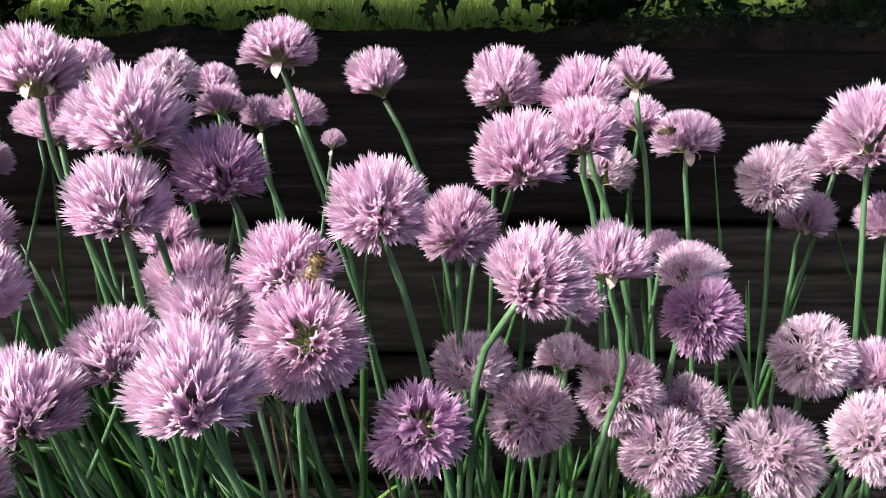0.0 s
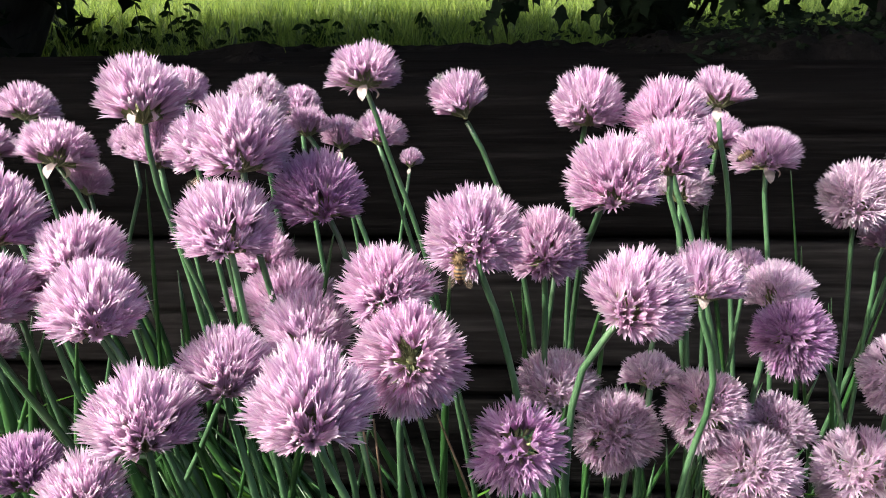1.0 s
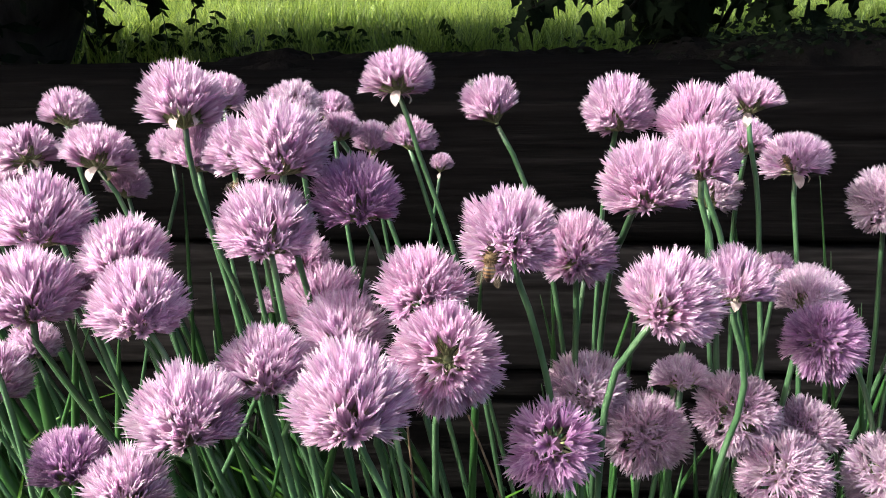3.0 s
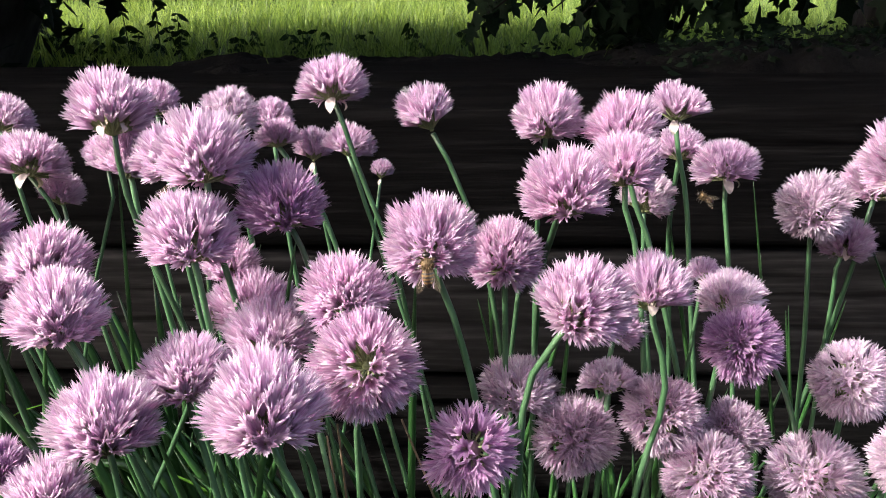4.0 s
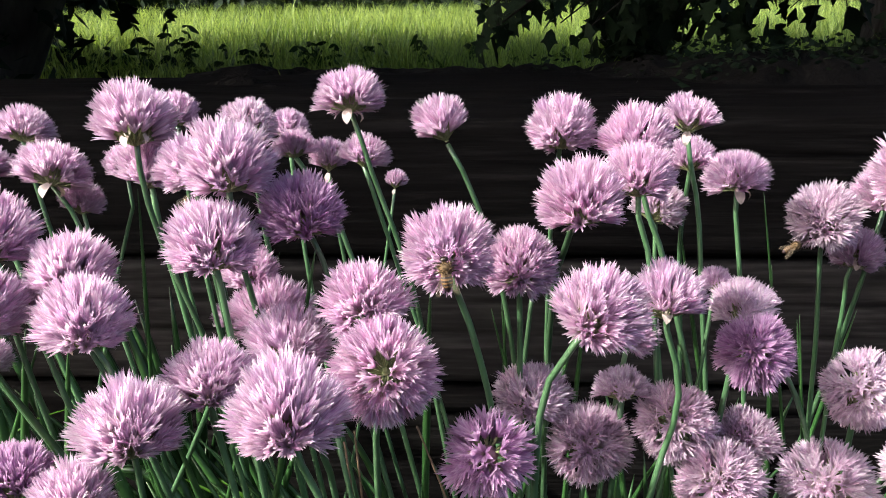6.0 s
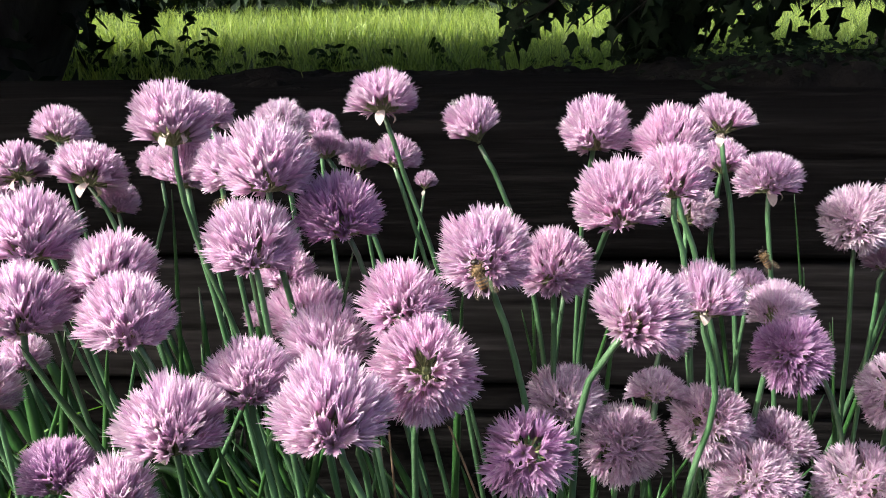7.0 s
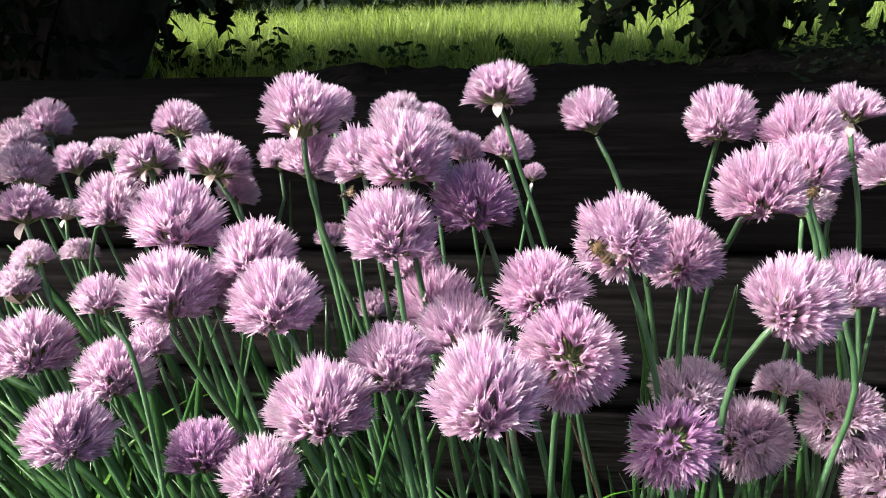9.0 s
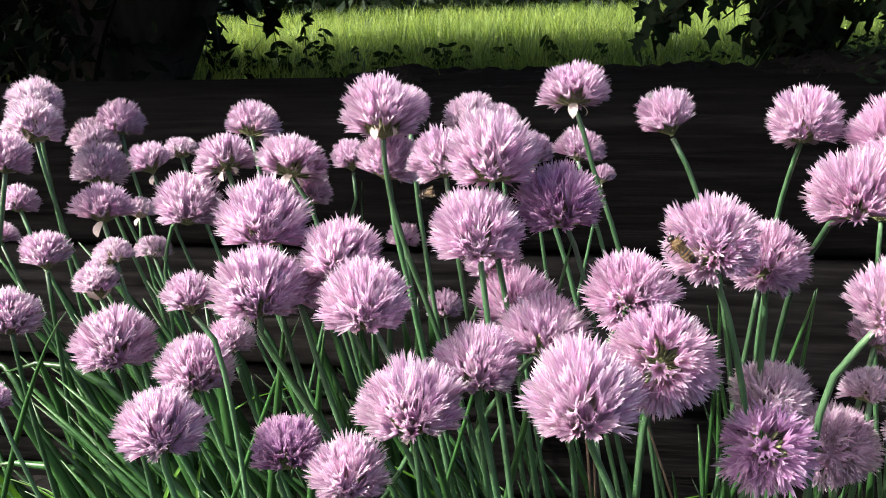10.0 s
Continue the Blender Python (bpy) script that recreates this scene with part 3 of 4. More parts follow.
    chive(0.030, 0.245, 0.351, 18.6, 120, 28, 4, 0.001, 0.249, "bent", via=[(0.010, 0.249, 0.289), (0.011, 0.249, 0.309), (0.015, 0.249, 0.326), (0.021, 0.249, 0.335)])
    chive(0.060, 0.345, 0.299, 14.8, 116, 30, -18, 0.037, 0.360)
    chive(0.063, 0.290, 0.338, 17.3, 98, 5, -18, 0.028, 0.294, via=[(0.065, 0.294, 0.256), (0.071, 0.294, 0.281), (0.072, 0.294, 0.300), (0.069, 0.294, 0.312), (0.064, 0.294, 0.328)])
    chive(0.110, 0.340, 0.313, 17.1, 108, 8, -18, 0.068, 0.355, "pale")
    chive(0.102, 0.360, 0.320, 8.9, 98, 0, -18, 0.063, 0.375)
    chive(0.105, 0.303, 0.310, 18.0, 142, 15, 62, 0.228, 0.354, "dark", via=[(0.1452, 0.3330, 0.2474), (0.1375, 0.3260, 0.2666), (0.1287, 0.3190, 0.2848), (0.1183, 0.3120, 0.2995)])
    chive(0.165, 0.330, 0.279, 20.0, 145, 0, 78, 0.206, 0.380, "pale")
    chive(-0.056, 0.275, 0.341, 19.2, 122, 0, 25, -0.067, 0.316, "pink", via=[(-0.0769, 0.2950, 0.2462), (-0.0777, 0.2880, 0.2624), (-0.0782, 0.2810, 0.2778)])
    chive(-0.045, 0.248, 0.327, 21.6, 140, 0, 48, -0.061, 0.280, "open", via=[(-0.0514, 0.2580, 0.2689), (-0.0508, 0.2545, 0.2845), (-0.0498, 0.2510, 0.3013)])
    chive(-0.073, 0.213, 0.327, 22.1, 116, -5, -18, 0.046, 0.213, via=[(-0.0649, 0.2130, 0.2996), (-0.0678, 0.2130, 0.3061), (-0.0703, 0.2130, 0.3125)])
    chive(-0.115, 0.259, 0.315, 19.0, 116, -5, -18, -0.068, 0.259, via=[(-0.1120, 0.2590, 0.2855), (-0.1144, 0.2590, 0.2983), (-0.1156, 0.2590, 0.3058)])
    chive(-0.105, 0.320, 0.317, 21.9, 108, 0, -18, -0.065, 0.335, "pink")
    chive(-0.090, 0.286, 0.318, 20.0, 106, 0, -18, -0.106, 0.316, via=[(-0.1175, 0.2960, 0.2406), (-0.1184, 0.2925, 0.2562), (-0.1188, 0.2890, 0.2726)])
    chive(-0.136, 0.233, 0.309, 21.7, 111, -6, -18, -0.122, 0.233, "bract", via=[(-0.1345, 0.2330, 0.2848), (-0.1350, 0.2330, 0.2931), (-0.1354, 0.2330, 0.3012)])
    chive(-0.008, 0.240, 0.298, 16.8, 150, 0, 68, -0.083, 0.290, "deep")
    chive(0.014, 0.338, 0.267, 20.4, 116, 5, -18, 0.009, 0.353, "pale")
    chive(0.055, 0.330, 0.274, 15.4, 78, 0, -12, 0.034, 0.345, "cup")
    chive(0.040, 0.328, 0.251, 20.9, 135, 0, 30, 0.025, 0.343, "faded")
    chive(0.079, 0.322, 0.265, 20.6, 140, 0, 45, 0.049, 0.337, "faded")
    chive(0.116, 0.337, 0.247, 17.5, 125, 0, 20, 0.072, 0.352, "faded")
    chive(0.097, 0.306, 0.244, 21.2, 142, 0, 50, 0.060, 0.321, "faded")
    chive(0.149, 0.318, 0.235, 23.2, 142, 0, 55, 0.092, 0.333, "pale")
    chive(0.196, 0.330, 0.270, 16.7, 116, 0, -18, 0.122, 0.345)
    chive(0.176, 0.288, 0.264, 19.1, 130, 0, 35, 0.149, 0.338, "pale")
    chive(-0.157, 0.253, 0.342, 20.0, 116, -5, -18, -0.059, 0.253, "bract", via=[(-0.1452, 0.2530, 0.3116), (-0.1488, 0.2530, 0.3222), (-0.1533, 0.2530, 0.3314)])
    chive(-0.176, 0.284, 0.350, 20.1, 112, 10, -18, -0.058, 0.284, via=[(-0.1656, 0.2840, 0.3005), (-0.1702, 0.2840, 0.3112), (-0.1742, 0.2840, 0.3225)])
    chive(-0.206, 0.266, 0.341, 22.0, 116, -8, -18, -0.055, 0.266, "bract", via=[(-0.1825, 0.2660, 0.2781), (-0.1888, 0.2660, 0.2887), (-0.1971, 0.2660, 0.3031), (-0.2040, 0.2660, 0.3172), (-0.2083, 0.2660, 0.3268)])
    chive(-0.199, 0.290, 0.335, 14.3, 116, 20, -18, -0.117, 0.290, via=[(-0.1828, 0.2900, 0.2639), (-0.1854, 0.2900, 0.2726), (-0.1920, 0.2900, 0.2981), (-0.1970, 0.2900, 0.3226)])
    chive(-0.212, 0.290, 0.363, 22.1, 108, 0, -18, -0.131, 0.305)
    chive(-0.233, 0.385, 0.366, 21.5, 88, 4, -30, -0.158, 0.385, "bract", via=[(-0.2101, 0.3850, 0.2927), (-0.2163, 0.3850, 0.3217), (-0.2228, 0.3850, 0.3429), (-0.2263, 0.3850, 0.3526), (-0.2292, 0.3850, 0.3611)])
    chive(-0.232, 0.410, 0.347, 13.6, 100, 10, -18, -0.144, 0.425)
    chive(-0.282, 0.450, 0.377, 19.5, 88, 6, -30, -0.175, 0.465)
    chive(-0.271, 0.386, 0.369, 18.9, 92, -26, -26, -0.168, 0.401, "bract")
    chive(-0.342, 0.470, 0.358, 13.2, 80, -5, -12, -0.212, 0.485, "pale")
    chive(-0.353, 0.450, 0.350, 18.7, 47, -12, -6, -0.219, 0.465)
    chive(-0.408, 0.510, 0.373, 18.2, 104, 5, -18, -0.326, 0.510, "bract", via=[(-0.3879, 0.5100, 0.2675), (-0.3969, 0.5100, 0.3003), (-0.4025, 0.5100, 0.3301), (-0.4065, 0.5100, 0.3488), (-0.4086, 0.5100, 0.3652)])
    chive(-0.424, 0.500, 0.361, 18.9, 103, -5, -18, -0.263, 0.515, "pale")
    chive(-0.391, 0.450, 0.351, 19.7, 104, 0, -18, -0.242, 0.465, "pale")
    chive(-0.305, 0.400, 0.340, 21.8, 112, 0, -18, -0.329, 0.400, via=[(-0.3255, 0.4000, 0.2849), (-0.3252, 0.4000, 0.3030), (-0.3216, 0.4000, 0.3172), (-0.3152, 0.4000, 0.3318)])
    chive(-0.361, 0.400, 0.334, 21.6, 74, 0, -12, -0.329, 0.400, via=[(-0.3542, 0.4000, 0.2806), (-0.3562, 0.4000, 0.2989), (-0.3578, 0.4000, 0.3132), (-0.3604, 0.4000, 0.3273)])
    chive(-0.359, 0.437, 0.325, 12.4, 75, 5, -12, -0.324, 0.437, "cup", via=[(-0.3517, 0.4370, 0.2457), (-0.3561, 0.4370, 0.2777), (-0.3585, 0.4370, 0.2971), (-0.3610, 0.4370, 0.3131)])
    chive(-0.390, 0.380, 0.307, 21.2, 47, 0, -6, -0.439, 0.430)
    chive(-0.332, 0.360, 0.321, 13.0, 80, -10, -12, -0.206, 0.375, "cup")
    chive(-0.348, 0.428, 0.302, 13.1, 85, 0, -12, -0.216, 0.443, "pale")
    chive(-0.432, 0.420, 0.337, 12.6, 103, 5, -18, -0.268, 0.435)
    chive(-0.403, 0.380, 0.373, 16.8, 103, 0, -18, -0.603, 0.430)
    chive(-0.437, 0.460, 0.393, 19.5, 113, 0, -18, -0.437, 0.510, "pale")
    chive(-0.419, 0.430, 0.383, 20.0, 104, 0, -18, -0.348, 0.468, "pale")
    chive(-0.380, 0.330, 0.296, 18.5, 103, 0, -18, -0.391, 0.380)
    chive(-0.337, 0.350, 0.303, 18.0, 47, -8, -6, -0.209, 0.365, "cup")
    chive(-0.316, 0.325, 0.285, 23.0, 116, -6, -18, -0.293, 0.325, "bract", via=[(-0.3130, 0.3250, 0.2507), (-0.3143, 0.3250, 0.2639), (-0.3153, 0.3250, 0.2753)])
    chive(-0.239, 0.270, 0.330, 15.7, 47, -12, -6, -0.220, 0.270, via=[(-0.2251, 0.2700, 0.2448), (-0.2257, 0.2700, 0.2680), (-0.2266, 0.2700, 0.2849), (-0.2277, 0.2700, 0.2986), (-0.2295, 0.2700, 0.3119), (-0.2331, 0.2700, 0.3244)])
    chive(-0.236, 0.227, 0.297, 18.8, 116, -6, -18, -0.196, 0.227, via=[(-0.2346, 0.2270, 0.2704), (-0.2360, 0.2270, 0.2785), (-0.2375, 0.2270, 0.2874)])
    chive(-0.267, 0.315, 0.277, 21.8, 108, -4, -18, -0.188, 0.315, "bract", via=[(-0.2496, 0.3150, 0.2093), (-0.2559, 0.3150, 0.2276), (-0.2623, 0.3150, 0.2519), (-0.2658, 0.3150, 0.2678)])
    chive(-0.261, 0.345, 0.282, 14.5, 103, 0, -18, -0.162, 0.360, "bract")
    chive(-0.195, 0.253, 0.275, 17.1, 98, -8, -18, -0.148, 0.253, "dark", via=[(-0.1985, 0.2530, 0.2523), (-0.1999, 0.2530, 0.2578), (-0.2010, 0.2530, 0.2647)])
    chive(-0.163, 0.235, 0.277, 17.6, 116, -5, -18, -0.193, 0.285)
    chive(-0.434, 0.400, 0.319, 12.3, 85, 0, -12, -0.269, 0.415)
    chive(-0.328, 0.250, 0.293, 7.9, 103, 0, -18, -0.203, 0.265)
    chive(-0.158, 0.420, 0.274, 12.6, 103, 0, -18, -0.098, 0.435)
    chive(-0.176, 0.400, 0.324, 10.5, 103, 0, -18, -0.109, 0.415)


plant_flowers()


# ---- chive leaves ----
def leaf_clump(cx, cy, rx, ry, count, tall, lean_x, seed, thick=1.0):
    rng = np.random.default_rng(seed)
    clump = tagged(new("chive_clump"), "dense tuft of hollow dark green chive leaves", "chives", "chive clumps")
    clump.location = (cx, cy, -0.012)
    for _ in range(count):
        bx, by = (rng.random() * 2 - 1) * rx, (rng.random() * 2 - 1) * ry
        h = tall * (0.55 + 0.5 * rng.random())
        ex, ey = bx + lean_x * h + bx * 0.5 + (rng.random() - 0.5) * 0.11, by + (rng.random() - 0.5) * 0.08
        droop = 1.0 if rng.random() < 0.92 else 0.76
        ex += (1.0 - droop) * 0.25 * (1 if rng.random() < 0.3 else -1)
        pts = bend((bx, by, 0), (bx + (ex - bx) * 0.25, by + (ey - by) * 0.3, h * (0.6 if droop == 1.0 else 0.95)), (ex, ey, h * droop), 8)
        r = (0.0015 + 0.0012 * rng.random()) * thick
        v, f = tube(pts, [r * s for s in (0.9, 1, 1, 1, 0.97, 0.9, 0.75, 0.5, 0.08)], 6)
        child("leaf", mesh_of("leaf", v, f, LEAF), clump)


leaf_clump(-0.11, 0.36, 0.11, 0.08, 36, 0.24, -0.42, 1, 1.45)
leaf_clump(0.02, 0.40, 0.10, 0.08, 40, 0.20, -0.25, 2, 1.3)
leaf_clump(0.14, 0.42, 0.10, 0.08, 35, 0.19, 0.10, 3)
leaf_clump(-0.28, 0.44, 0.12, 0.07, 60, 0.29, -0.26, 4, 1.9)
leaf_clump(-0.19, 0.34, 0.10, 0.06, 42, 0.25, -0.36, 5, 1.7)
leaf_clump(-0.42, 0.42, 0.10, 0.06, 34, 0.27, -0.24, 6, 1.8)
leaf_clump(0.0, 0.48, 0.20, 0.05, 45, 0.20, -0.2, 7, 1.2)


def grass_tuft(x, y, count, seed):
    """Flat arching grass blades that grow among the chives."""
    rng = np.random.default_rng(seed)
    tuft = tagged(new("grass_tuft"), "bright green flat grass blades among the chives", "grass", "grass tufts")
    tuft.location = (x, y, -0.012)
    for _ in range(count):
        a, n = rng.random() * 6.283, 0.10 + 0.10 * rng.random()
        end = Vector((math.cos(a) * n * 0.9, math.sin(a) * n * 0.5, n * 1.1))
        pts = bend((0, 0, 0), (end.x * 0.2, end.y * 0.2, n * 1.15), end, 8)
        side = Vector((-math.sin(a), math.cos(a), 0))
        verts, faces = [], []
        for i, p in enumerate(pts):
            w = 0.0022 * min(1.0, (8.2 - i) / 4)
            verts += [p - side * w, p + Vector((0, 0, -0.0006)), p + side * w]
        for i in range(8):
            for j in (0, 1):
                k = i * 3 + j
                faces.append((k, k + 1, k + 4, k + 3))
        child("blade", mesh_of("blade", verts, faces, BLADE), tuft)


grass_tuft(-0.38, 0.37, 14, 1)
grass_tuft(-0.30, 0.33, 8, 2)
grass_tuft(-0.10, 0.40, 7, 3)
grass_tuft(0.06, 0.44, 6, 4)
grass_tuft(-0.02, 0.30, 6, 5)


def single_leaf(x, y, z, mx, my, mz, gx, gy, thick):
    """One chive leaf with its tip at x, y, z that passes the middle point on its way to the ground."""
    leaf = tagged(new("chive_leaf"), "single slender green chive leaf standing among the stems", "leaf", "single chive leaves")
    leaf.location = (gx, gy, -0.012)
    base, tip, mid = Vector((gx, gy, -0.012)), Vector((x, y, z)), Vector((mx, my, mz))
    pts = [p - base for p in bend(base, mid, tip, 12)]
    v, f = tube(pts, [thick * 0.001 * (1.0 if i < 8 else 1.0 - (i - 7) * 0.185) for i in range(13)], 7)
    child("blade", mesh_of("blade", v, f, LEAF), leaf)


single_leaf(0.168, 0.500, 0.330, 0.183, 0.504, 0.255, 0.234, 0.518, 1.2)
single_leaf(0.160, 0.400, 0.287, 0.171, 0.404, 0.219, 0.206, 0.417, 1.2)
single_leaf(0.204, 0.430, 0.278, 0.200, 0.434, 0.250, 0.164, 0.460, 1.3)
single_leaf(0.214, 0.450, 0.319, 0.237, 0.454, 0.286, 0.374, 0.480, 1.2)
single_leaf(0.000, 0.420, 0.286, 0.002, 0.424, 0.259, 0.021, 0.450, 1.3)
single_leaf(0.110, 0.470, 0.315, 0.114, 0.474, 0.297, 0.180, 0.500, 1.5)
single_leaf(-0.007, 0.360, 0.258, -0.003, 0.364, 0.234, 0.036, 0.390, 1.6)
single_leaf(-0.320, 0.300, 0.318, -0.367, 0.304, 0.275, -0.480, 0.330, 1.6)
single_leaf(-0.207, 0.262, 0.329, -0.186, 0.266, 0.286, -0.047, 0.292, 2.4)
single_leaf(-0.204, 0.420, 0.353, -0.206, 0.424, 0.334, -0.241, 0.450, 1.3)
single_leaf(-0.006, 0.420, 0.282, -0.001, 0.424, 0.260, 0.058, 0.450, 1.3)
single_leaf(0.046, 0.400, 0.301, 0.044, 0.404, 0.264, 0.030, 0.430, 1.6)
single_leaf(-0.105, 0.340, 0.342, -0.109, 0.344, 0.329, -0.210, 0.370, 1.2)
single_leaf(-0.203, 0.300, 0.317, -0.215, 0.304, 0.292, -0.355, 0.330, 1.4)
single_leaf(0.159, 0.400, 0.284, 0.163, 0.404, 0.265, 0.219, 0.430, 1.2)
single_leaf(0.002, 0.420, 0.281, 0.002, 0.424, 0.261, 0.002, 0.450, 1.3)
single_leaf(-0.079, 0.300, 0.357, -0.082, 0.300, 0.346, -0.162, 0.320, 1.6)
single_leaf(-0.037, 0.375, 0.312, -0.040, 0.375, 0.287, -0.051, 0.395, 2.2)
single_leaf(0.153, 0.430, 0.305, 0.157, 0.430, 0.284, 0.184, 0.450, 1.5)
single_leaf(0.045, 0.400, 0.300, 0.045, 0.400, 0.279, -0.036, 0.420, 1.6)
single_leaf(-0.191, 0.300, 0.312, -0.196, 0.300, 0.291, -0.246, 0.320, 2.2)
single_leaf(-0.209, 0.300, 0.320, -0.217, 0.300, 0.289, -0.270, 0.320, 2.4)
single_leaf(-0.145, 0.260, 0.284, -0.141, 0.260, 0.275, -0.082, 0.280, 2.0)
single_leaf(-0.145, 0.290, 0.274, -0.140, 0.290, 0.261, -0.087, 0.310, 2.4)

def closed_bud(x, y, z, gx, gy):
    """An unopened chive bud, a pointed yellow-green cone on its stem."""
    thing = tagged(new("chive_bud"), "small closed yellow-green chive bud among the leaves", "bud")
    thing.location = (gx, gy, -0.012)
    base, tip = Vector((gx, gy, -0.012)), Vector((x, y, z))
    pts = [p - base for p in bend(base, base.lerp(tip, 0.6) + Vector((0.004, 0, 0.01)), tip, 10)]
    v, f = tube(pts, [0.0011] * 11, 7)
    child("stem", mesh_of("stem", v, f, STEM), thing)
    v, f = tube([(0, 0, 0.0015 * i) for i in range(9)], [0.001, 0.0020, 0.0027, 0.0030, 0.0028, 0.0022, 0.0014, 0.0007, 0.0002], 9)
    lean = (pts[-1] - pts[-2]).to_track_quat("Z", "Y").to_matrix().to_4x4()
    child("bud", mesh_of("bud", v, f, BUD), thing, Matrix.Translation(tip - base) @ lean, "pointed yellow-green bud")


def dry_stalk(x, y, z, gx, gy, thick):
    """A dead straw-brown chive stalk, kinked on its way up."""
    thing = tagged(new("dry_stalk"), "dead straw-brown chive stalk between the leaves", "stalk", "dry stalks")
    thing.location = (gx, gy, -0.012)
    base, tip = Vector((gx, gy, -0.012)), Vector((x, y, z))
    pts = [p - base for p in bend(base, base.lerp(tip, 0.5) + Vector((0.006, 0, 0.006)), tip, 8)]
    v, f = tube(pts, [thick * 0.001 * (1 - 0.06 * i) for i in range(9)], 6)
    child("stalk", mesh_of("stalk", v, f, DRY), thing)


closed_bud(-0.069, 0.270, 0.288, -0.039, 0.280)
dry_stalk(-0.069, 0.310, 0.266, -0.067, 0.320, 1.1)
dry_stalk(-0.072, 0.300, 0.266, -0.062, 0.310, 1.1)
dry_stalk(-0.043, 0.340, 0.251, 0.030, 0.350, 1.1)


# ---- trees behind the wall ----
def leaf_mesh(seed, lobes):
    """A pointed maple-like tree leaf about 1 long that hangs along -z, slightly folded."""
    rng = np.random.default_rng(seed)
    if lobes == 5:
        outline = [(0, 0.0), (0.10, 0.02), (0.34, -0.06), (0.27, 0.12), (0.22, 0.22), (0.56, 0.42), (0.40, 0.46), (0.20, 0.50), (0.22, 0.68), (0.10, 0.86), (0, 1.08)]
    else:
        outline = [(0, 0.0), (0.08, 0.06), (0.18, 0.16), (0.30, 0.40), (0.36, 0.58), (0.22, 0.60), (0.16, 0.72), (0.07, 0.92), (0, 1.1)]
    outline = [(w * (0.85 + 0.3 * rng.random()), f) for w, f in outline]
    verts, faces = [(0, 0, -f) for _, f in outline], []
    n = len(outline)
    for s in (-1, 1):
        verts += [(s * w * (0.9 + 0.2 * rng.random()), -0.25 * w, -f - 0.10 * w) for w, f in outline]
    for b, flip in ((n, False), (2 * n, True)):
        for i in range(n - 1):
            q = (i, i + 1, b + i + 1, b + i)
            faces.append(q[::-1] if flip else q)
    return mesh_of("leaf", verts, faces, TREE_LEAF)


def oval_leaf(seed):
    """A small pointed oval leaf about 1 long along -z, folded along its rib."""
    rng = np.random.default_rng(seed)
    verts, faces = [], []
    for i, w in enumerate((0.03, 0.15, 0.21, 0.19, 0.12, 0.02)):
        f, w = i / 5, w * (0.9 + 0.2 * rng.random())
        verts += [(-w, -0.10 * w - 0.15 * f * f, -f), (0, -0.15 * f * f, -f), (w, -0.10 * w - 0.15 * f * f, -f)]
    for i in range(5):
        for j in (0, 1):
            k = i * 3 + j
            faces.append((k, k + 1, k + 4, k + 3))
    return mesh_of("leaf", verts, faces, TREE_LEAF)


OVAL_LEAVES = [oval_leaf(i) for i in range(3)]
TREE_LEAVES = [leaf_mesh(i, 3 + 2 * (i % 2)) for i in range(4)]


def sprig(name, label, category, root, twigs, leaf_size, seed, spread, count, group="", first=2):
    """A woody shoot with twigs and hanging leaves. twigs: end points relative to root, leafy from the point counted first."""
    rng = np.random.default_rng(seed)
    thing = tagged(new(name), label, category, group)
    thing.location = root
    for end in twigs:
        end = Vector(end)
        pts = bend((0, 0, 0), end * 0.5 + Vector((0, 0, 0.25 * end.length)), end, 8)
        v, f = tube(pts, [0.006 * (1 - 0.09 * i) * max(0.4, min(1.5, end.length)) for i in range(9)], 6)
        child("twig", mesh_of("twig", v, f, TWIG), thing)
        for i in range(count):
            p = pts[first + int(rng.random() * (9 - first))] + Vector([(rng.random() - 0.5) * spread for _ in range(3)])
            turn = Euler(((rng.random() - 0.5) * 1.2, (rng.random() - 0.5) * 1.2, rng.random() * 6.28)).to_matrix().to_4x4()
            child("leaf", TREE_LEAVES[i % 4], thing, Matrix.Translation(p) @ turn @ Matrix.Scale(leaf_size * (0.7 + 0.6 * rng.random()), 4))
    return thing


def crown_mesh(name, centre, size, count, leaf, seed, front, reach_out=0.0):
    """Thousands of loose leaves in clumps, with an uneven outline; the crown may reach forward with height."""
    rng = np.random.default_rng(seed)
    verts, faces = [], []
    clumps = [Vector(((rng.random() * 2 - 1) * size[0], (rng.random() * 2 - 1) * size[1], (rng.random() * 2 - 1) * size[2])) for _ in range(60)]
    for i in range(count):
        c = clumps[i % 60] + Vector(rng.normal(0, min(0.165, size[0] * 0.6), 3))
        c.z = max(c.z, -size[2] - 0.22 + 0.1 * rng.random())
        c += Vector(centre)
        if c.y < front:
            c.y = 2 * front - c.y
        c.y -= reach_out * (c.z - centre[2])
        a, b = Vector(rng.normal(0, 1, 3)).normalized(), Vector(rng.normal(0, 1, 3)).normalized()
        a, b = a * leaf, (b - a * b.dot(a)).normalized() * leaf * 0.36
        k = len(verts)
        verts += [c - a, c + b, c + a, c - b]
        faces.append((k, k + 1, k + 2, k + 3))
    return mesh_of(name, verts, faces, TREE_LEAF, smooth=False)


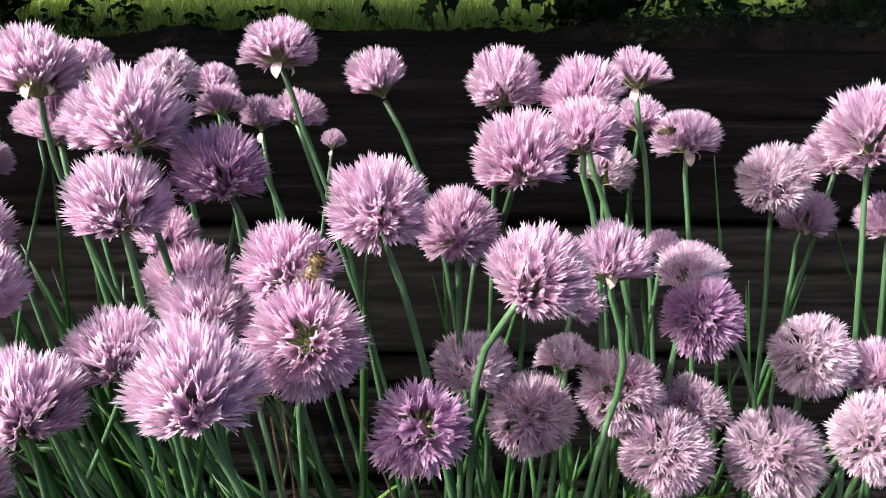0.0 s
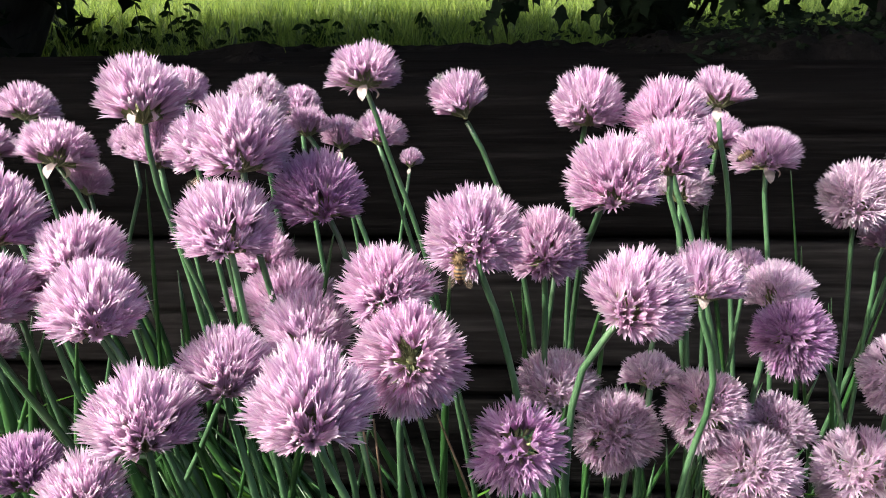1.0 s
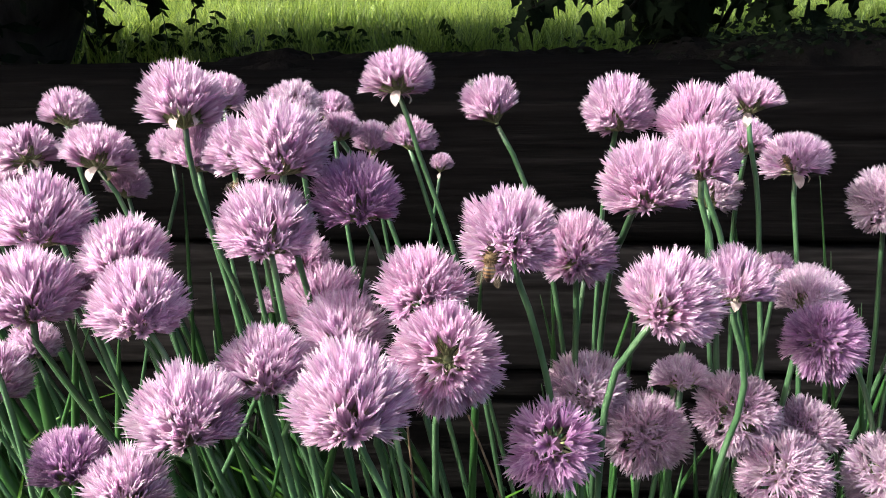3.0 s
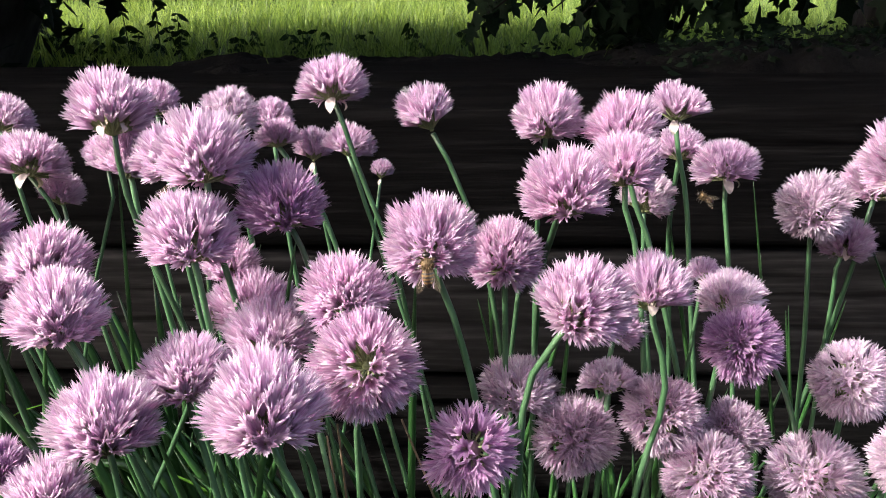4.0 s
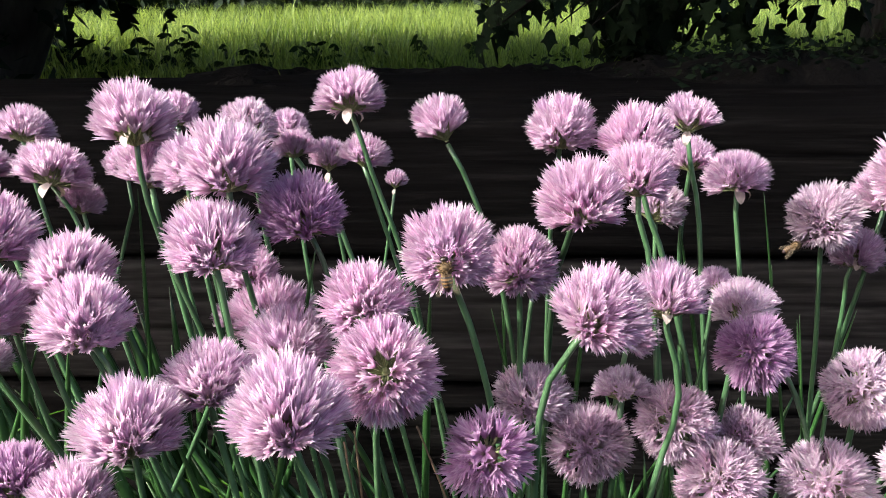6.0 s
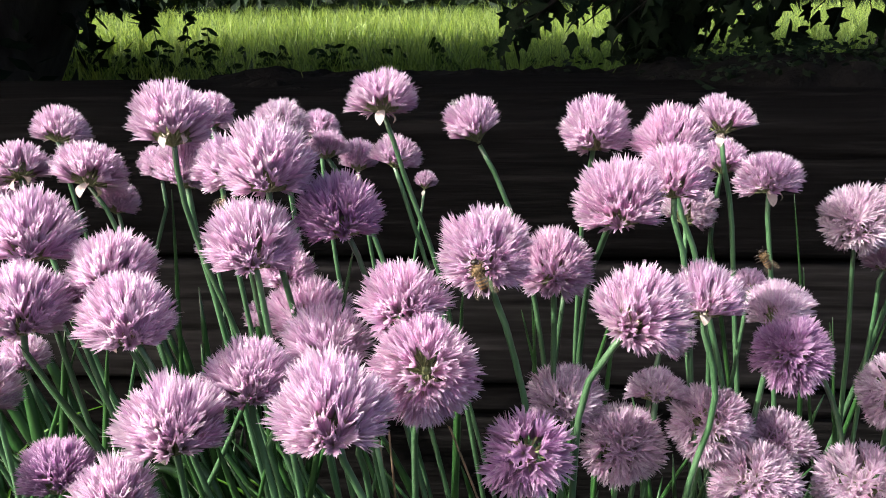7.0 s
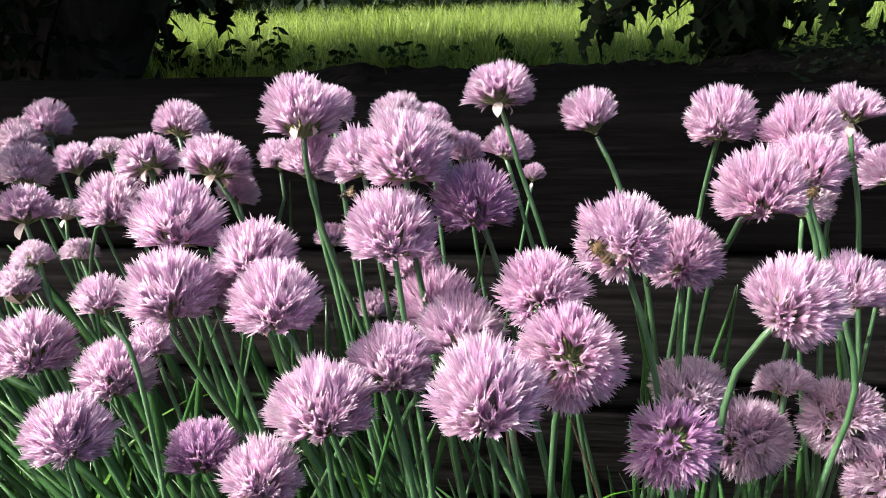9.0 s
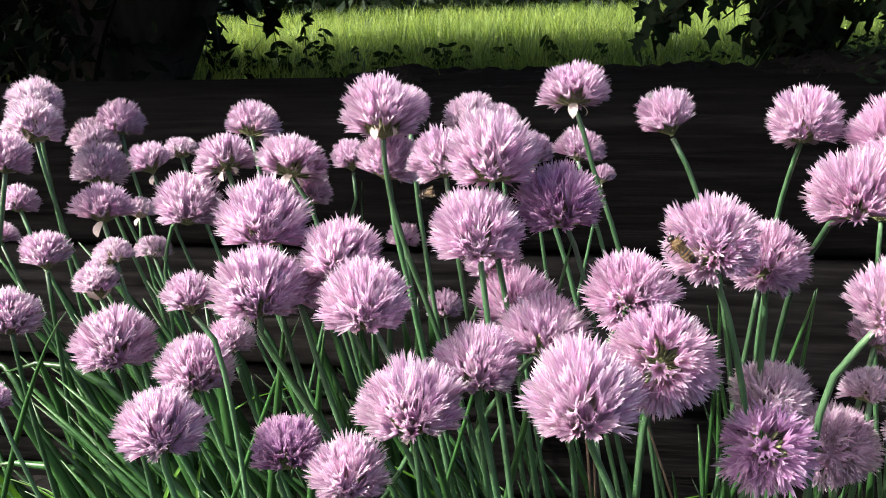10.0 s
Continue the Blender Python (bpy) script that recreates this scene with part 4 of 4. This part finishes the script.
def tree(x, y, r, height, lean, crown, front, seed, label):
    thing = tagged(new("tree"), label, "tree")
    thing.location = (x, y, ground_height(x, y) - 0.05)
    pts = [Vector(((0.55 * (1 - math.exp(-1.6 * height * i / 12)) if lean > 0 else lean * (i / 12) * height) + 0.02 * math.sin(i), 0.02 * math.cos(i * 1.7), height * i / 12)) for i in range(13)]
    v, f = tube(pts, [r * ((0.95 if lean > 0 else 1.35) if i == 0 else 1.0 - 0.05 * i) for i in range(13)], 18)
    v = [p + Vector((noise.noise(p * 9), noise.noise(p * 9 + Vector((5, 0, 0))), 0)) * r * 0.14 for p in v]
    child("trunk", mesh_of("trunk", v, f, BARK), thing)
    for i in range(5):
        a = i * 1.3 + seed
        start = pts[6 + i]
        end = start + Vector((math.cos(a) * 0.9, math.sin(a) * 0.6, 0.8))
        bv, bf = tube(bend(start, start.lerp(end, 0.5) + Vector((0, 0, 0.15)), end, 6), [r * 0.35 * (1 - 0.12 * j) for j in range(7)], 8)
        child("limb", mesh_of("limb", bv, bf, BARK), thing)
    centre, size, count, leaf = crown
    if lean > 0:
        # extra bough out of view, added to shade the timber tops
        low = (Vector((-0.75, 0.82, 1.22)) - thing.location, (0.60, 0.22, 0.18), 4500, 0.06)
        child("low_bough", crown_mesh("low_bough", *low, seed + 5, 0.64 - y), thing)
    else:
        child("upper_crown", crown_mesh("upper_crown", (-0.2, 0.1, height + 0.25), (0.95, 0.65, 0.42), 9000, 0.06, seed + 5, -1.2), thing)
    # crown out of view; front edge cut to shade the wall, not the flowers
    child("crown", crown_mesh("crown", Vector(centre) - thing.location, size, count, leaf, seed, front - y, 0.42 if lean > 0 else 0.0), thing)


def build_trees():
    tree(-1.32, 1.80, 0.17, 2.4, 0.16, ((-1.35, 1.47, 1.35), (1.75, 1.40, 0.40), 46000, 0.07), 0.115, 1, "dark-barked tree trunk standing at the edge of the lawn")
    # this crown hangs low, out of view, to keep sky light off the branches
    tree(1.20, 2.42, 0.14, 2.6, -0.10, ((0.75, 1.45, 1.05), (0.95, 0.62, 0.28), 9000, 0.06), 0.64, 2, "dark tree trunk in shade behind the timbers")


build_trees()


def build_sprigs():
    label = "dark lobed leaves hanging from a shaded branch"
    sprig("shrub_branch", label, "branch", (0.62, 1.10, 0.575),
          [(-0.635, 0.0, -0.185), (-0.615, -0.03, -0.170), (-0.59, 0.02, -0.150), (-0.625, 0.04, -0.150), (-0.605, 0.0, -0.135), (-0.55, 0.0, -0.160), (-0.53, 0.03, -0.170),
           (-0.505, -0.02, -0.180), (-0.48, 0.02, -0.165), (-0.52, 0.0, -0.140), (-0.46, 0.0, -0.150), (-0.50, 0.03, -0.150), (-0.465, -0.03, -0.140), (-0.445, 0.03, -0.155)], 0.030, 4, 0.045, 8, "branches", 6)
    sprig("shrub_branch", label, "branch", (0.75, 1.10, 0.58),
          [(-0.505, 0.0, -0.155), (-0.485, 0.03, -0.150), (-0.465, -0.02, -0.160), (-0.445, 0.02, -0.155), (-0.475, 0.0, -0.135), (-0.435, 0.0, -0.140)], 0.032, 8, 0.045, 9, "branches", 6)
    sprig("shrub_branch", label, "branch", (0.50, 1.20, 0.57), [(-0.38, 0.0, -0.13), (-0.30, 0.02, -0.15), (-0.22, -0.02, -0.16), (-0.14, 0.04, -0.16)], 0.036, 14, 0.08, 13, "branches")
    sprig("shrub_branch", label, "branch", (0.48, 1.26, 0.52), [(-0.26, 0.0, -0.10), (-0.20, 0.03, -0.12), (-0.12, -0.03, -0.12), (-0.05, 0.02, -0.12), (0.04, 0.0, -0.12)], 0.040, 15, 0.08, 13, "branches")
    sprig("shrub_branch", label, "branch", (0.75, 1.15, 0.58), [(-0.36, -0.02, -0.16), (-0.26, -0.08, -0.19), (-0.18, 0.05, -0.17)], 0.042, 6, 0.06, 6, "branches")
    sprig("tree_branch", "shaded leafy branch drooping from the tree", "branch", (-1.25, 1.95, 0.62),
          [(0.22, 0.1, -0.15), (0.30, 0.15, -0.14), (0.36, 0.05, -0.16), (0.30, -0.2, -0.20), (0.38, 0.0, -0.17), (0.15, -0.3, -0.22), (0.05, 0.1, -0.22) ], 0.055, 7, 0.09, 12, "branches")
    sprig("tree_branch", "shaded leafy branch drooping from the tree", "branch", (-1.45, 2.05, 0.62),
          [(0.10, -0.2, -0.24), (0.02, 0.0, -0.24), (0.28, 0.05, -0.22), (0.40, -0.10, -0.20), (-0.12, -0.1, -0.24), (-0.30, -0.05, -0.22)], 0.06, 17, 0.14, 10, "branches")


build_sprigs()


def weed(x, y, tall, leaves, size, seed):
    """A small leafy plant: an upright stalk with pairs of pointed leaves."""
    rng = np.random.default_rng(seed)
    thing = tagged(new("weed"), "small dark leafy weed at the lawn's edge", "weed", "weeds")
    thing.location = (x, y, ground_height(x, y) - 0.005)
    top = Vector(((rng.random() - 0.5) * 0.06, (rng.random() - 0.5) * 0.04, tall))
    pts = bend((0, 0, 0), (top.x * 0.2, 0, tall * 0.6), top, 6)
    v, f = tube(pts, [0.0022 * (1 - 0.1 * i) for i in range(7)], 5)
    child("stalk", mesh_of("stalk", v, f, WEED_LEAF), thing)
    verts, faces = [], []
    for i in range(int(leaves * 1.6)):
        p = pts[2 + i % 5]
        a = (0 if i % 2 else math.pi) + (rng.random() - 0.5) * 2.8
        turn = Euler(((rng.random() - 0.5) * 1.2, radians(-25 - 85 * rng.random()), a)).to_matrix()
        k, n = len(verts), size * (0.26 + 0.48 * rng.random())
        verts += [p + turn @ (q.co * n) for q in OVAL_LEAVES[i % 3].vertices]
        faces += [tuple(k + j for j in f.vertices) for f in OVAL_LEAVES[i % 3].polygons]
    child("leaves", mesh_of("leaves", verts, faces, WEED_LEAF), thing)


def build_weeds():
    weed(-0.69, 2.50, 0.10, 7, 0.05, 1)
    weed(-0.48, 2.45, 0.07, 6, 0.05, 2)
    weed(-0.19, 2.50, 0.12, 6, 0.06, 3)
    weed(-0.08, 2.52, 0.08, 5, 0.06, 4)
    weed(-1.22, 2.50, 0.07, 7, 0.07, 5)
    weed(-0.90, 2.48, 0.16, 8, 0.06, 6)
    weed(-0.38, 2.50, 0.09, 7, 0.05, 7)
    weed(-0.30, 2.40, 0.10, 6, 0.05, 8)
    weed(-1.02, 2.40, 0.08, 8, 0.07, 9)
    weed(-0.82, 2.35, 0.06, 8, 0.07, 10)
    weed(-0.60, 2.30, 0.07, 8, 0.06, 11)
    weed(-0.15, 2.32, 0.07, 7, 0.06, 12)
    weed(0.06, 2.40, 0.06, 6, 0.05, 13)
    weed(0.20, 2.45, 0.08, 6, 0.05, 14)
    weed(-1.00, 2.35, 0.24, 16, 0.065, 60)
    weed(-0.93, 2.40, 0.20, 14, 0.055, 61)
    weed(-1.10, 2.36, 0.10, 10, 0.06, 62)
    weed(-0.86, 2.36, 0.12, 10, 0.05, 63)
    weed(-0.70, 2.32, 0.10, 12, 0.05, 64)
    weed(-0.50, 2.30, 0.11, 12, 0.05, 65)
    rng = np.random.default_rng(77)
    for i in range(16):
        weed(-1.35 + 1.05 * rng.random(), 2.25 + 0.45 * rng.random(), 0.05 + 0.08 * rng.random(), 10, 0.035 + 0.02 * rng.random(), 30 + i)


build_weeds()


def shrub(x, y, z, wide, deep, high, count, leaf, seed, label):
    """Loose dark foliage on a few woody twigs."""
    thing = tagged(new("shrub"), label, "shrub", "shrubs")
    child("foliage", crown_mesh("foliage", (x, y, z), (wide, deep, high), count, leaf, seed, 0.535), thing)
    for i in range(5):
        rx = x + wide * (i / 2.5 - 0.8)
        root = (rx, y, ground_height(rx, y) - 0.02)
        v, f = tube(bend(root, (rx + 0.03, y, z - 0.05), (rx - 0.06 + 0.05 * i, y - 0.03, z + high), 6), [0.008 * (1 - 0.12 * j) for j in range(7)], 6)
        child("twig", mesh_of("twig", v, f, TWIG), thing)


def build_shrub():
    shrub(-2.0, 2.45, 0.34, 0.50, 0.18, 0.22, 3000, 0.04, 21, "dense dark shrub in shade beside the tree")
    shrub(-1.38, 1.62, 0.38, 0.26, 0.06, 0.10, 1500, 0.03, 22, "shaded leafy shrub before the tree trunk")
    shrub(0.262, 1.50, 0.41, 0.036, 0.06, 0.10, 900, 0.026, 23, "dark shrub foliage above the earth heap")


build_shrub()


def build_ground_cover():
    """Small creeping leaves that hide the earth heap and the top of the timbers behind."""
    rng = np.random.default_rng(31)
    verts, faces = [], []
    for i in range(3600):
        x, y = 0.05 + 1.2 * rng.random(), 0.80 + 0.42 * rng.random()
        lush = 0.5 + noise.noise((x * 6, y * 6, 8)) + 0.25 * min(1.0, max(0.0, (x - 0.1) / 0.3))
        if rng.random() > lush:
            continue
        c = Vector((x, y, 0.352 + 0.021 * min(1.0, max(0.0, (x - 0.12) / 0.16)) + rng.random() ** 2 * 0.009 * (0.4 + lush)))
        a = Vector((rng.normal(), rng.normal(), 0.5 * rng.normal())).normalized()
        b = a.cross(Vector(rng.normal(0, 1, 3))).normalized()
        n = 0.003 + 0.005 * rng.random()
        a, b, k = a * n, b * n * 0.45, len(verts)
        verts += [c - a, c - a * 0.2 + b, c + a, c - a * 0.2 - b]
        faces.append((k, k + 1, k + 2, k + 3))
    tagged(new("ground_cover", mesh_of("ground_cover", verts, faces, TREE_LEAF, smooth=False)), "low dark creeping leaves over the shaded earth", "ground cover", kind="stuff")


build_ground_cover()


def build_hedge():
    rng = np.random.default_rng(9)
    verts, faces = [], []
    for i in range(42000):
        x, y = (rng.random() * 2 - 1) * 14, 6.3 + rng.random() * 2.0
        z = LAWN_Z + rng.random() ** 1.6 * (2.6 + 0.6 * noise.noise((x * 0.6, 0, 0)))
        c = Vector((x, y, z))
        a, b = Vector(rng.normal(0, 1, 3)).normalized(), Vector(rng.normal(0, 1, 3)).normalized()
        a, b = a * 0.09, (b - a * b.dot(a)).normalized() * 0.04
        k = len(verts)
        verts += [c - a, c + b, c + a, c - b]
        faces.append((k, k + 1, k + 2, k + 3))
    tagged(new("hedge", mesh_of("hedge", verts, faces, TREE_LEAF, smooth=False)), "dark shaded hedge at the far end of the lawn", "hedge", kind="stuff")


build_hedge()


# ---- bees and small things ----
def fuzz(colour, rough=0.8):
    def build(k):
        k.nt.links.new(k.ramp(k.noise_at(900.0), [(0.3, tuple(c * 0.55 for c in colour)), (0.7, colour)]), k.b.inputs["Base Color"])
        k.b.inputs["Roughness"].default_value = rough
    return build


BEE_HAIR = material("bee_hair", fuzz((0.13, 0.080, 0.030)))
BEE_DARK = material("bee_dark", fuzz((0.020, 0.012, 0.008), 0.35))
BEE_BAND = material("bee_band", fuzz((0.17, 0.092, 0.032)))
YELLOW_HAIR = material("yellow_hair", fuzz((0.55, 0.45, 0.09)))
FLUFF = material("seed_fluff", fuzz((0.35, 0.35, 0.34)))


def wing_build(k):
    k.b.inputs["Base Color"].default_value = (0.45, 0.36, 0.25, 1)
    k.b.inputs["Roughness"].default_value = 0.25
    k.b.inputs["Alpha"].default_value = 0.13


WING = material("bee_wing", wing_build)


def blob(length, width, height, bands=(), seed=0, shift=0.0):
    """A body segment along x: rings that swell and taper, with faces banded along it."""
    rings, sides = 13, 14
    verts, faces, which = [], [], []
    for i in range(rings):
        f = i / (rings - 1)
        s = math.sin(math.pi * min(0.985, max(0.015, f))) ** 0.6 * (1 - shift * f)
        for j in range(sides):
            a = 2 * math.pi * j / sides
            n = 1 + 0.05 * noise.noise((f * 7, j, seed))
            verts.append(((f - 0.5) * length, math.cos(a) * width * s * n / 2, math.sin(a) * height * s * n / 2))
    for i in range(rings - 1):
        for j in range(sides):
            faces.append((i * sides + j, i * sides + (j + 1) % sides, (i + 1) * sides + (j + 1) % sides, (i + 1) * sides + j))
            which.append(1 if i in bands else 0)
    faces += [tuple(range(sides))[::-1], tuple((rings - 1) * sides + j for j in range(sides))]
    return verts, faces, which + [0, 0]


def bee(label, scale, thorax_mat, base_mat, band_mat):
    """A bee that faces +x with its back to +z."""
    thing = tagged(new("bee"), label, "bee", "bees")
    k = scale

    def put(name, geo, mats, m, note=""):
        v, f, w = geo
        return child(name, mesh_of(name, [Vector(p) * k for p in v], f, mats, w), thing, m, note)

    put("thorax", blob(0.0042, 0.0040, 0.0038, (), 1), [thorax_mat], pose(0.0008 * k, 0, 0))
    rng = np.random.default_rng(5)
    fv, ff = [], []
    for _ in range(150):
        d = Vector(rng.normal(0, 1, 3)).normalized()
        a = Vector((d.x * 0.0021, d.y * 0.0020, d.z * 0.0019))
        tv, tf = tube([a * 0.85, a * 1.2, a * 1.5 + Vector(rng.normal(0, 0.0002, 3))], [0.00013, 0.00010, 0.00003], 3, False)
        ff += [tuple(len(fv) + i for i in q) for q in tf]
        fv += tv
    put("fur", (fv, ff, [0] * len(ff)), [thorax_mat], pose(0.0008 * k, 0, 0), "short soft fur of the thorax")
    put("abdomen", blob(0.0074, 0.0050, 0.0044, (1, 2, 4, 6, 8), 2, 0.35), [base_mat, band_mat], pose(-0.0042 * k, 0, -0.0004 * k, 0, -8, 180), "banded abdomen")
    put("head", blob(0.0020, 0.0030, 0.0026, (), 3), [base_mat], pose(0.0036 * k, 0, -0.0006 * k))
    for side in (-1, 1):
        outline = [(0, 0), (0.002, 0.0010), (0.005, 0.0014), (0.0078, 0.0008), (0.0086, -0.0003), (0.0072, -0.0014), (0.004, -0.0015), (0.001, -0.0006)]
        v = [(-x, side * (0.0006 + y + 0.35 * x), 0.0019 + 0.05 * x) for x, y in outline] + [(-0.004, side * 0.002, 0.0022)]
        f = [(i, (i + 1) % 8, 8) for i in range(8)]
        put("wing", (v, f, [0] * 8), [WING], pose(0, 0, 0), "clear veined wing")
        for x in (0.0022, 0.0006, -0.0012):
            tv, tf = tube([(x, side * 0.0012, -0.001), (x + 0.0004, side * 0.0032, -0.0008), (x - 0.0006, side * 0.0042, -0.0032)], [0.0003, 0.00028, 0.00012], 5)
            put("leg", (tv, tf, [0] * len(tf)), [base_mat], pose(0, 0, 0))
        tv, tf = tube([(0.0044, side * 0.0005, 0.0002), (0.0054, side * 0.0012, 0.0006), (0.0062, side * 0.0018, 0.0001)], [0.00014, 0.00012, 0.0001], 4)
        put("antenna", (tv, tf, [0] * len(tf)), [base_mat], pose(0, 0, 0))
    return thing


def at(x, y, z, angle, back=(0.0, -1.0, 0.35)):
    """A bee's pose: heading by degrees from the right towards up, with its back turned that way."""
    ahead = Vector((math.cos(radians(angle)), 0, math.sin(radians(angle))))
    up = Vector(back)
    up = (up - ahead * up.dot(ahead)).normalized()
    side = up.cross(ahead)
    return Matrix.Translation((x, y, z)) @ Matrix((ahead, side, up)).transposed().to_4x4()


honey_bee = bee("brown honey bee with banded abdomen on a flower", 1.1, BEE_HAIR, BEE_DARK, BEE_BAND)
second_bee = bee("brown honey bee visiting the chive flowers", 0.85, BEE_HAIR, BEE_DARK, BEE_BAND)
bumble_bee = bee("fuzzy yellow bumble bee in flight", 1.0, YELLOW_HAIR, BEE_DARK, BEE_DARK)
resting_bee = bee("dark bee clinging below a chive flower", 0.7, BEE_DARK, BEE_DARK, BEE_BAND)
resting_bee.matrix_basis = at(-0.151, 0.345, 0.364, 200)


def seed_fluff(x, y, z, size):
    """A downy seed caught on a flower: fine hairs from one point."""
    rng = np.random.default_rng(3)
    verts, faces = [], []
    for _ in range(46):
        d = Vector(rng.normal(0, 1, 3)).normalized() * size * (0.6 + 0.5 * rng.random())
        tv, tf = tube([(0, 0, 0), d * 0.5 + Vector(rng.normal(0, 0.0004, 3)), d], [0.00012, 0.0001, 0.00006], 3, False)
        k = len(verts)
        verts += tv
        faces += [tuple(k + i for i in f) for f in tf]
    ob = tagged(new("seed_fluff", mesh_of("seed_fluff", verts, faces, FLUFF)), "white downy seed caught on a chive flower", "seed")
    ob.location = (x, y, z)


seed_fluff(-0.043, 0.412, 0.401, 0.0030)


def dew_drop(x, y, z, r):
    """A clear drop of water that hangs from a bract."""
    def build(k):
        k.b.inputs["Transmission Weight"].default_value = 1.0
        k.b.inputs["IOR"].default_value = 1.33
        k.b.inputs["Roughness"].default_value = 0.02
    pts = [(0, 0, r * (1.5 - 0.25 * i)) for i in range(11)]
    v, f = tube(pts, [r * w for w in (0.05, 0.3, 0.52, 0.72, 0.88, 0.97, 1.0, 0.95, 0.82, 0.55, 0.1)], 12)
    ob = tagged(new("dew_drop", mesh_of("dew_drop", v, f, material("water", build))), "clear dew drop hanging below a flower", "water drop")
    ob.location = (x, y, z)


dew_drop(-0.002, 0.392, 0.303, 0.0014)


def motions():
    # the flower that dips under the bee's weight
    home = swaying.location.copy()
    walk(swaying, [(t, pose(home.x + dx, home.y, home.z + dz)) for t, dx, dz in (
        (0.0, 0.0, 0.0016), (0.5, 0.0, 0.0016), (0.75, 0.0003, -0.0006), (1.0, 0.0003, -0.0008), (1.5, -0.0004, -0.0002), (3.0, 0.0006, 0.0), (4.2, 0.0004, 0.0006),
        (4.5, 0.0006, 0.0013), (5.0, 0.0024, 0.0), (5.5, 0.0012, 0.0), (7.0, 0.0, -0.0008), (8.0, 0.0, 0.0), (10.0, -0.0003, 0.0004))])
    walk(honey_bee, [
        (0.0, at(-0.042, 0.255, 0.352, 65)),
        (0.1, at(-0.041, 0.255, 0.352, 70)),
        (0.2, at(-0.041, 0.255, 0.354, 80)),
        (0.3, at(-0.042, 0.258, 0.358, 85)),
        (0.4, at(-0.038, 0.262, 0.356, 90)),
        (0.5, at(-0.031, 0.264, 0.357, 90)),
        (0.6, at(-0.027, 0.264, 0.356, 85)),
        (0.7, at(-0.027, 0.262, 0.356, 85)),
        (0.8, at(-0.027, 0.260, 0.358, 90)),
        (1.0, at(-0.028, 0.260, 0.359, 90)),
        (1.5, at(-0.032, 0.260, 0.359, 85)),
        (2.0, at(-0.030, 0.260, 0.360, 80)),
        (2.5, at(-0.030, 0.260, 0.360, 80)),
        (3.0, at(-0.030, 0.260, 0.360, 85)),
        (4.5, at(-0.021, 0.260, 0.361, 95)),
        (5.0, at(-0.023, 0.260, 0.362, 95)),
        (5.5, at(-0.023, 0.260, 0.362, 95)),
        (7.0, at(-0.026, 0.260, 0.361, 110)),
        (7.5, at(-0.028, 0.260, 0.362, 120)),
        (8.0, at(-0.030, 0.260, 0.364, 125)),
        (8.5, at(-0.030, 0.260, 0.365, 130)),
        (9.0, at(-0.035, 0.260, 0.365, 135)),
        (9.5, at(-0.038, 0.260, 0.365, 135)),
        (10.0, at(-0.040, 0.260, 0.367, 135)),
    ])
    walk(second_bee, [
        (0.0, at(0.118, 0.425, 0.361, 10)),
        (0.5, at(0.117, 0.425, 0.357, 20)),
        (1.0, at(0.117, 0.424, 0.358, 35)),
        (2.0, at(0.119, 0.424, 0.356, 60)),
        (2.5, at(0.119, 0.424, 0.353, 90)),
        (3.0, at(0.122, 0.424, 0.357, 120)),
        (4.5, at(0.115, 0.424, 0.335, 150)),
        (4.8, at(0.142, 0.424, 0.359, 99)),
        (5.0, at(0.172, 0.410, 0.339, 60)),
        (5.5, at(0.171, 0.410, 0.337, 30)),
        (6.8, at(0.096, 0.318, 0.325, 60)),
        (6.9, at(0.107, 0.320, 0.338, 90)),
        (7.0, at(0.098, 0.330, 0.344, 120)),
        (7.2, at(0.079, 0.330, 0.358, 130)),
        (7.5, at(0.085, 0.350, 0.391, 90)),
        (8.0, at(0.075, 0.450, 0.372, 60)),
        (8.3, at(0.090, 0.460, 0.352, 120)),
        (8.5, at(0.117, 0.415, 0.335, 175, (0, -0.4, 1))),
        (8.8, at(0.112, 0.418, 0.344, 110)),
        (9.0, at(0.056, 0.325, 0.370, 30)),
        (9.5, at(0.048, 0.315, 0.375, 60)),
        (10.0, at(0.039, 0.300, 0.378, 0)),
    ])
    walk(bumble_bee, [
        (0.0, at(1.2, 0.5, 0.6, 170, (0, -0.3, 1))),
        (3.7, at(0.9, 0.45, 0.55, 170, (0, -0.3, 1))),
        (4.2, at(0.169, 0.380, 0.378, 170, (0, -0.3, 1))),
        (4.3, at(0.125, 0.380, 0.393, 170, (0, -0.3, 1))),
        (4.4, at(0.127, 0.400, 0.427, 140, (0, -0.3, 1))),
        (4.5, at(0.178, 0.420, 0.431, 170, (0, -0.3, 1))),
        (4.7, at(0.40, 0.50, 0.62, 60, (0, -0.3, 1))),
        (10.0, at(1.2, 1.0, 1.6, 30, (0, -0.3, 1))),
    ])


motions()
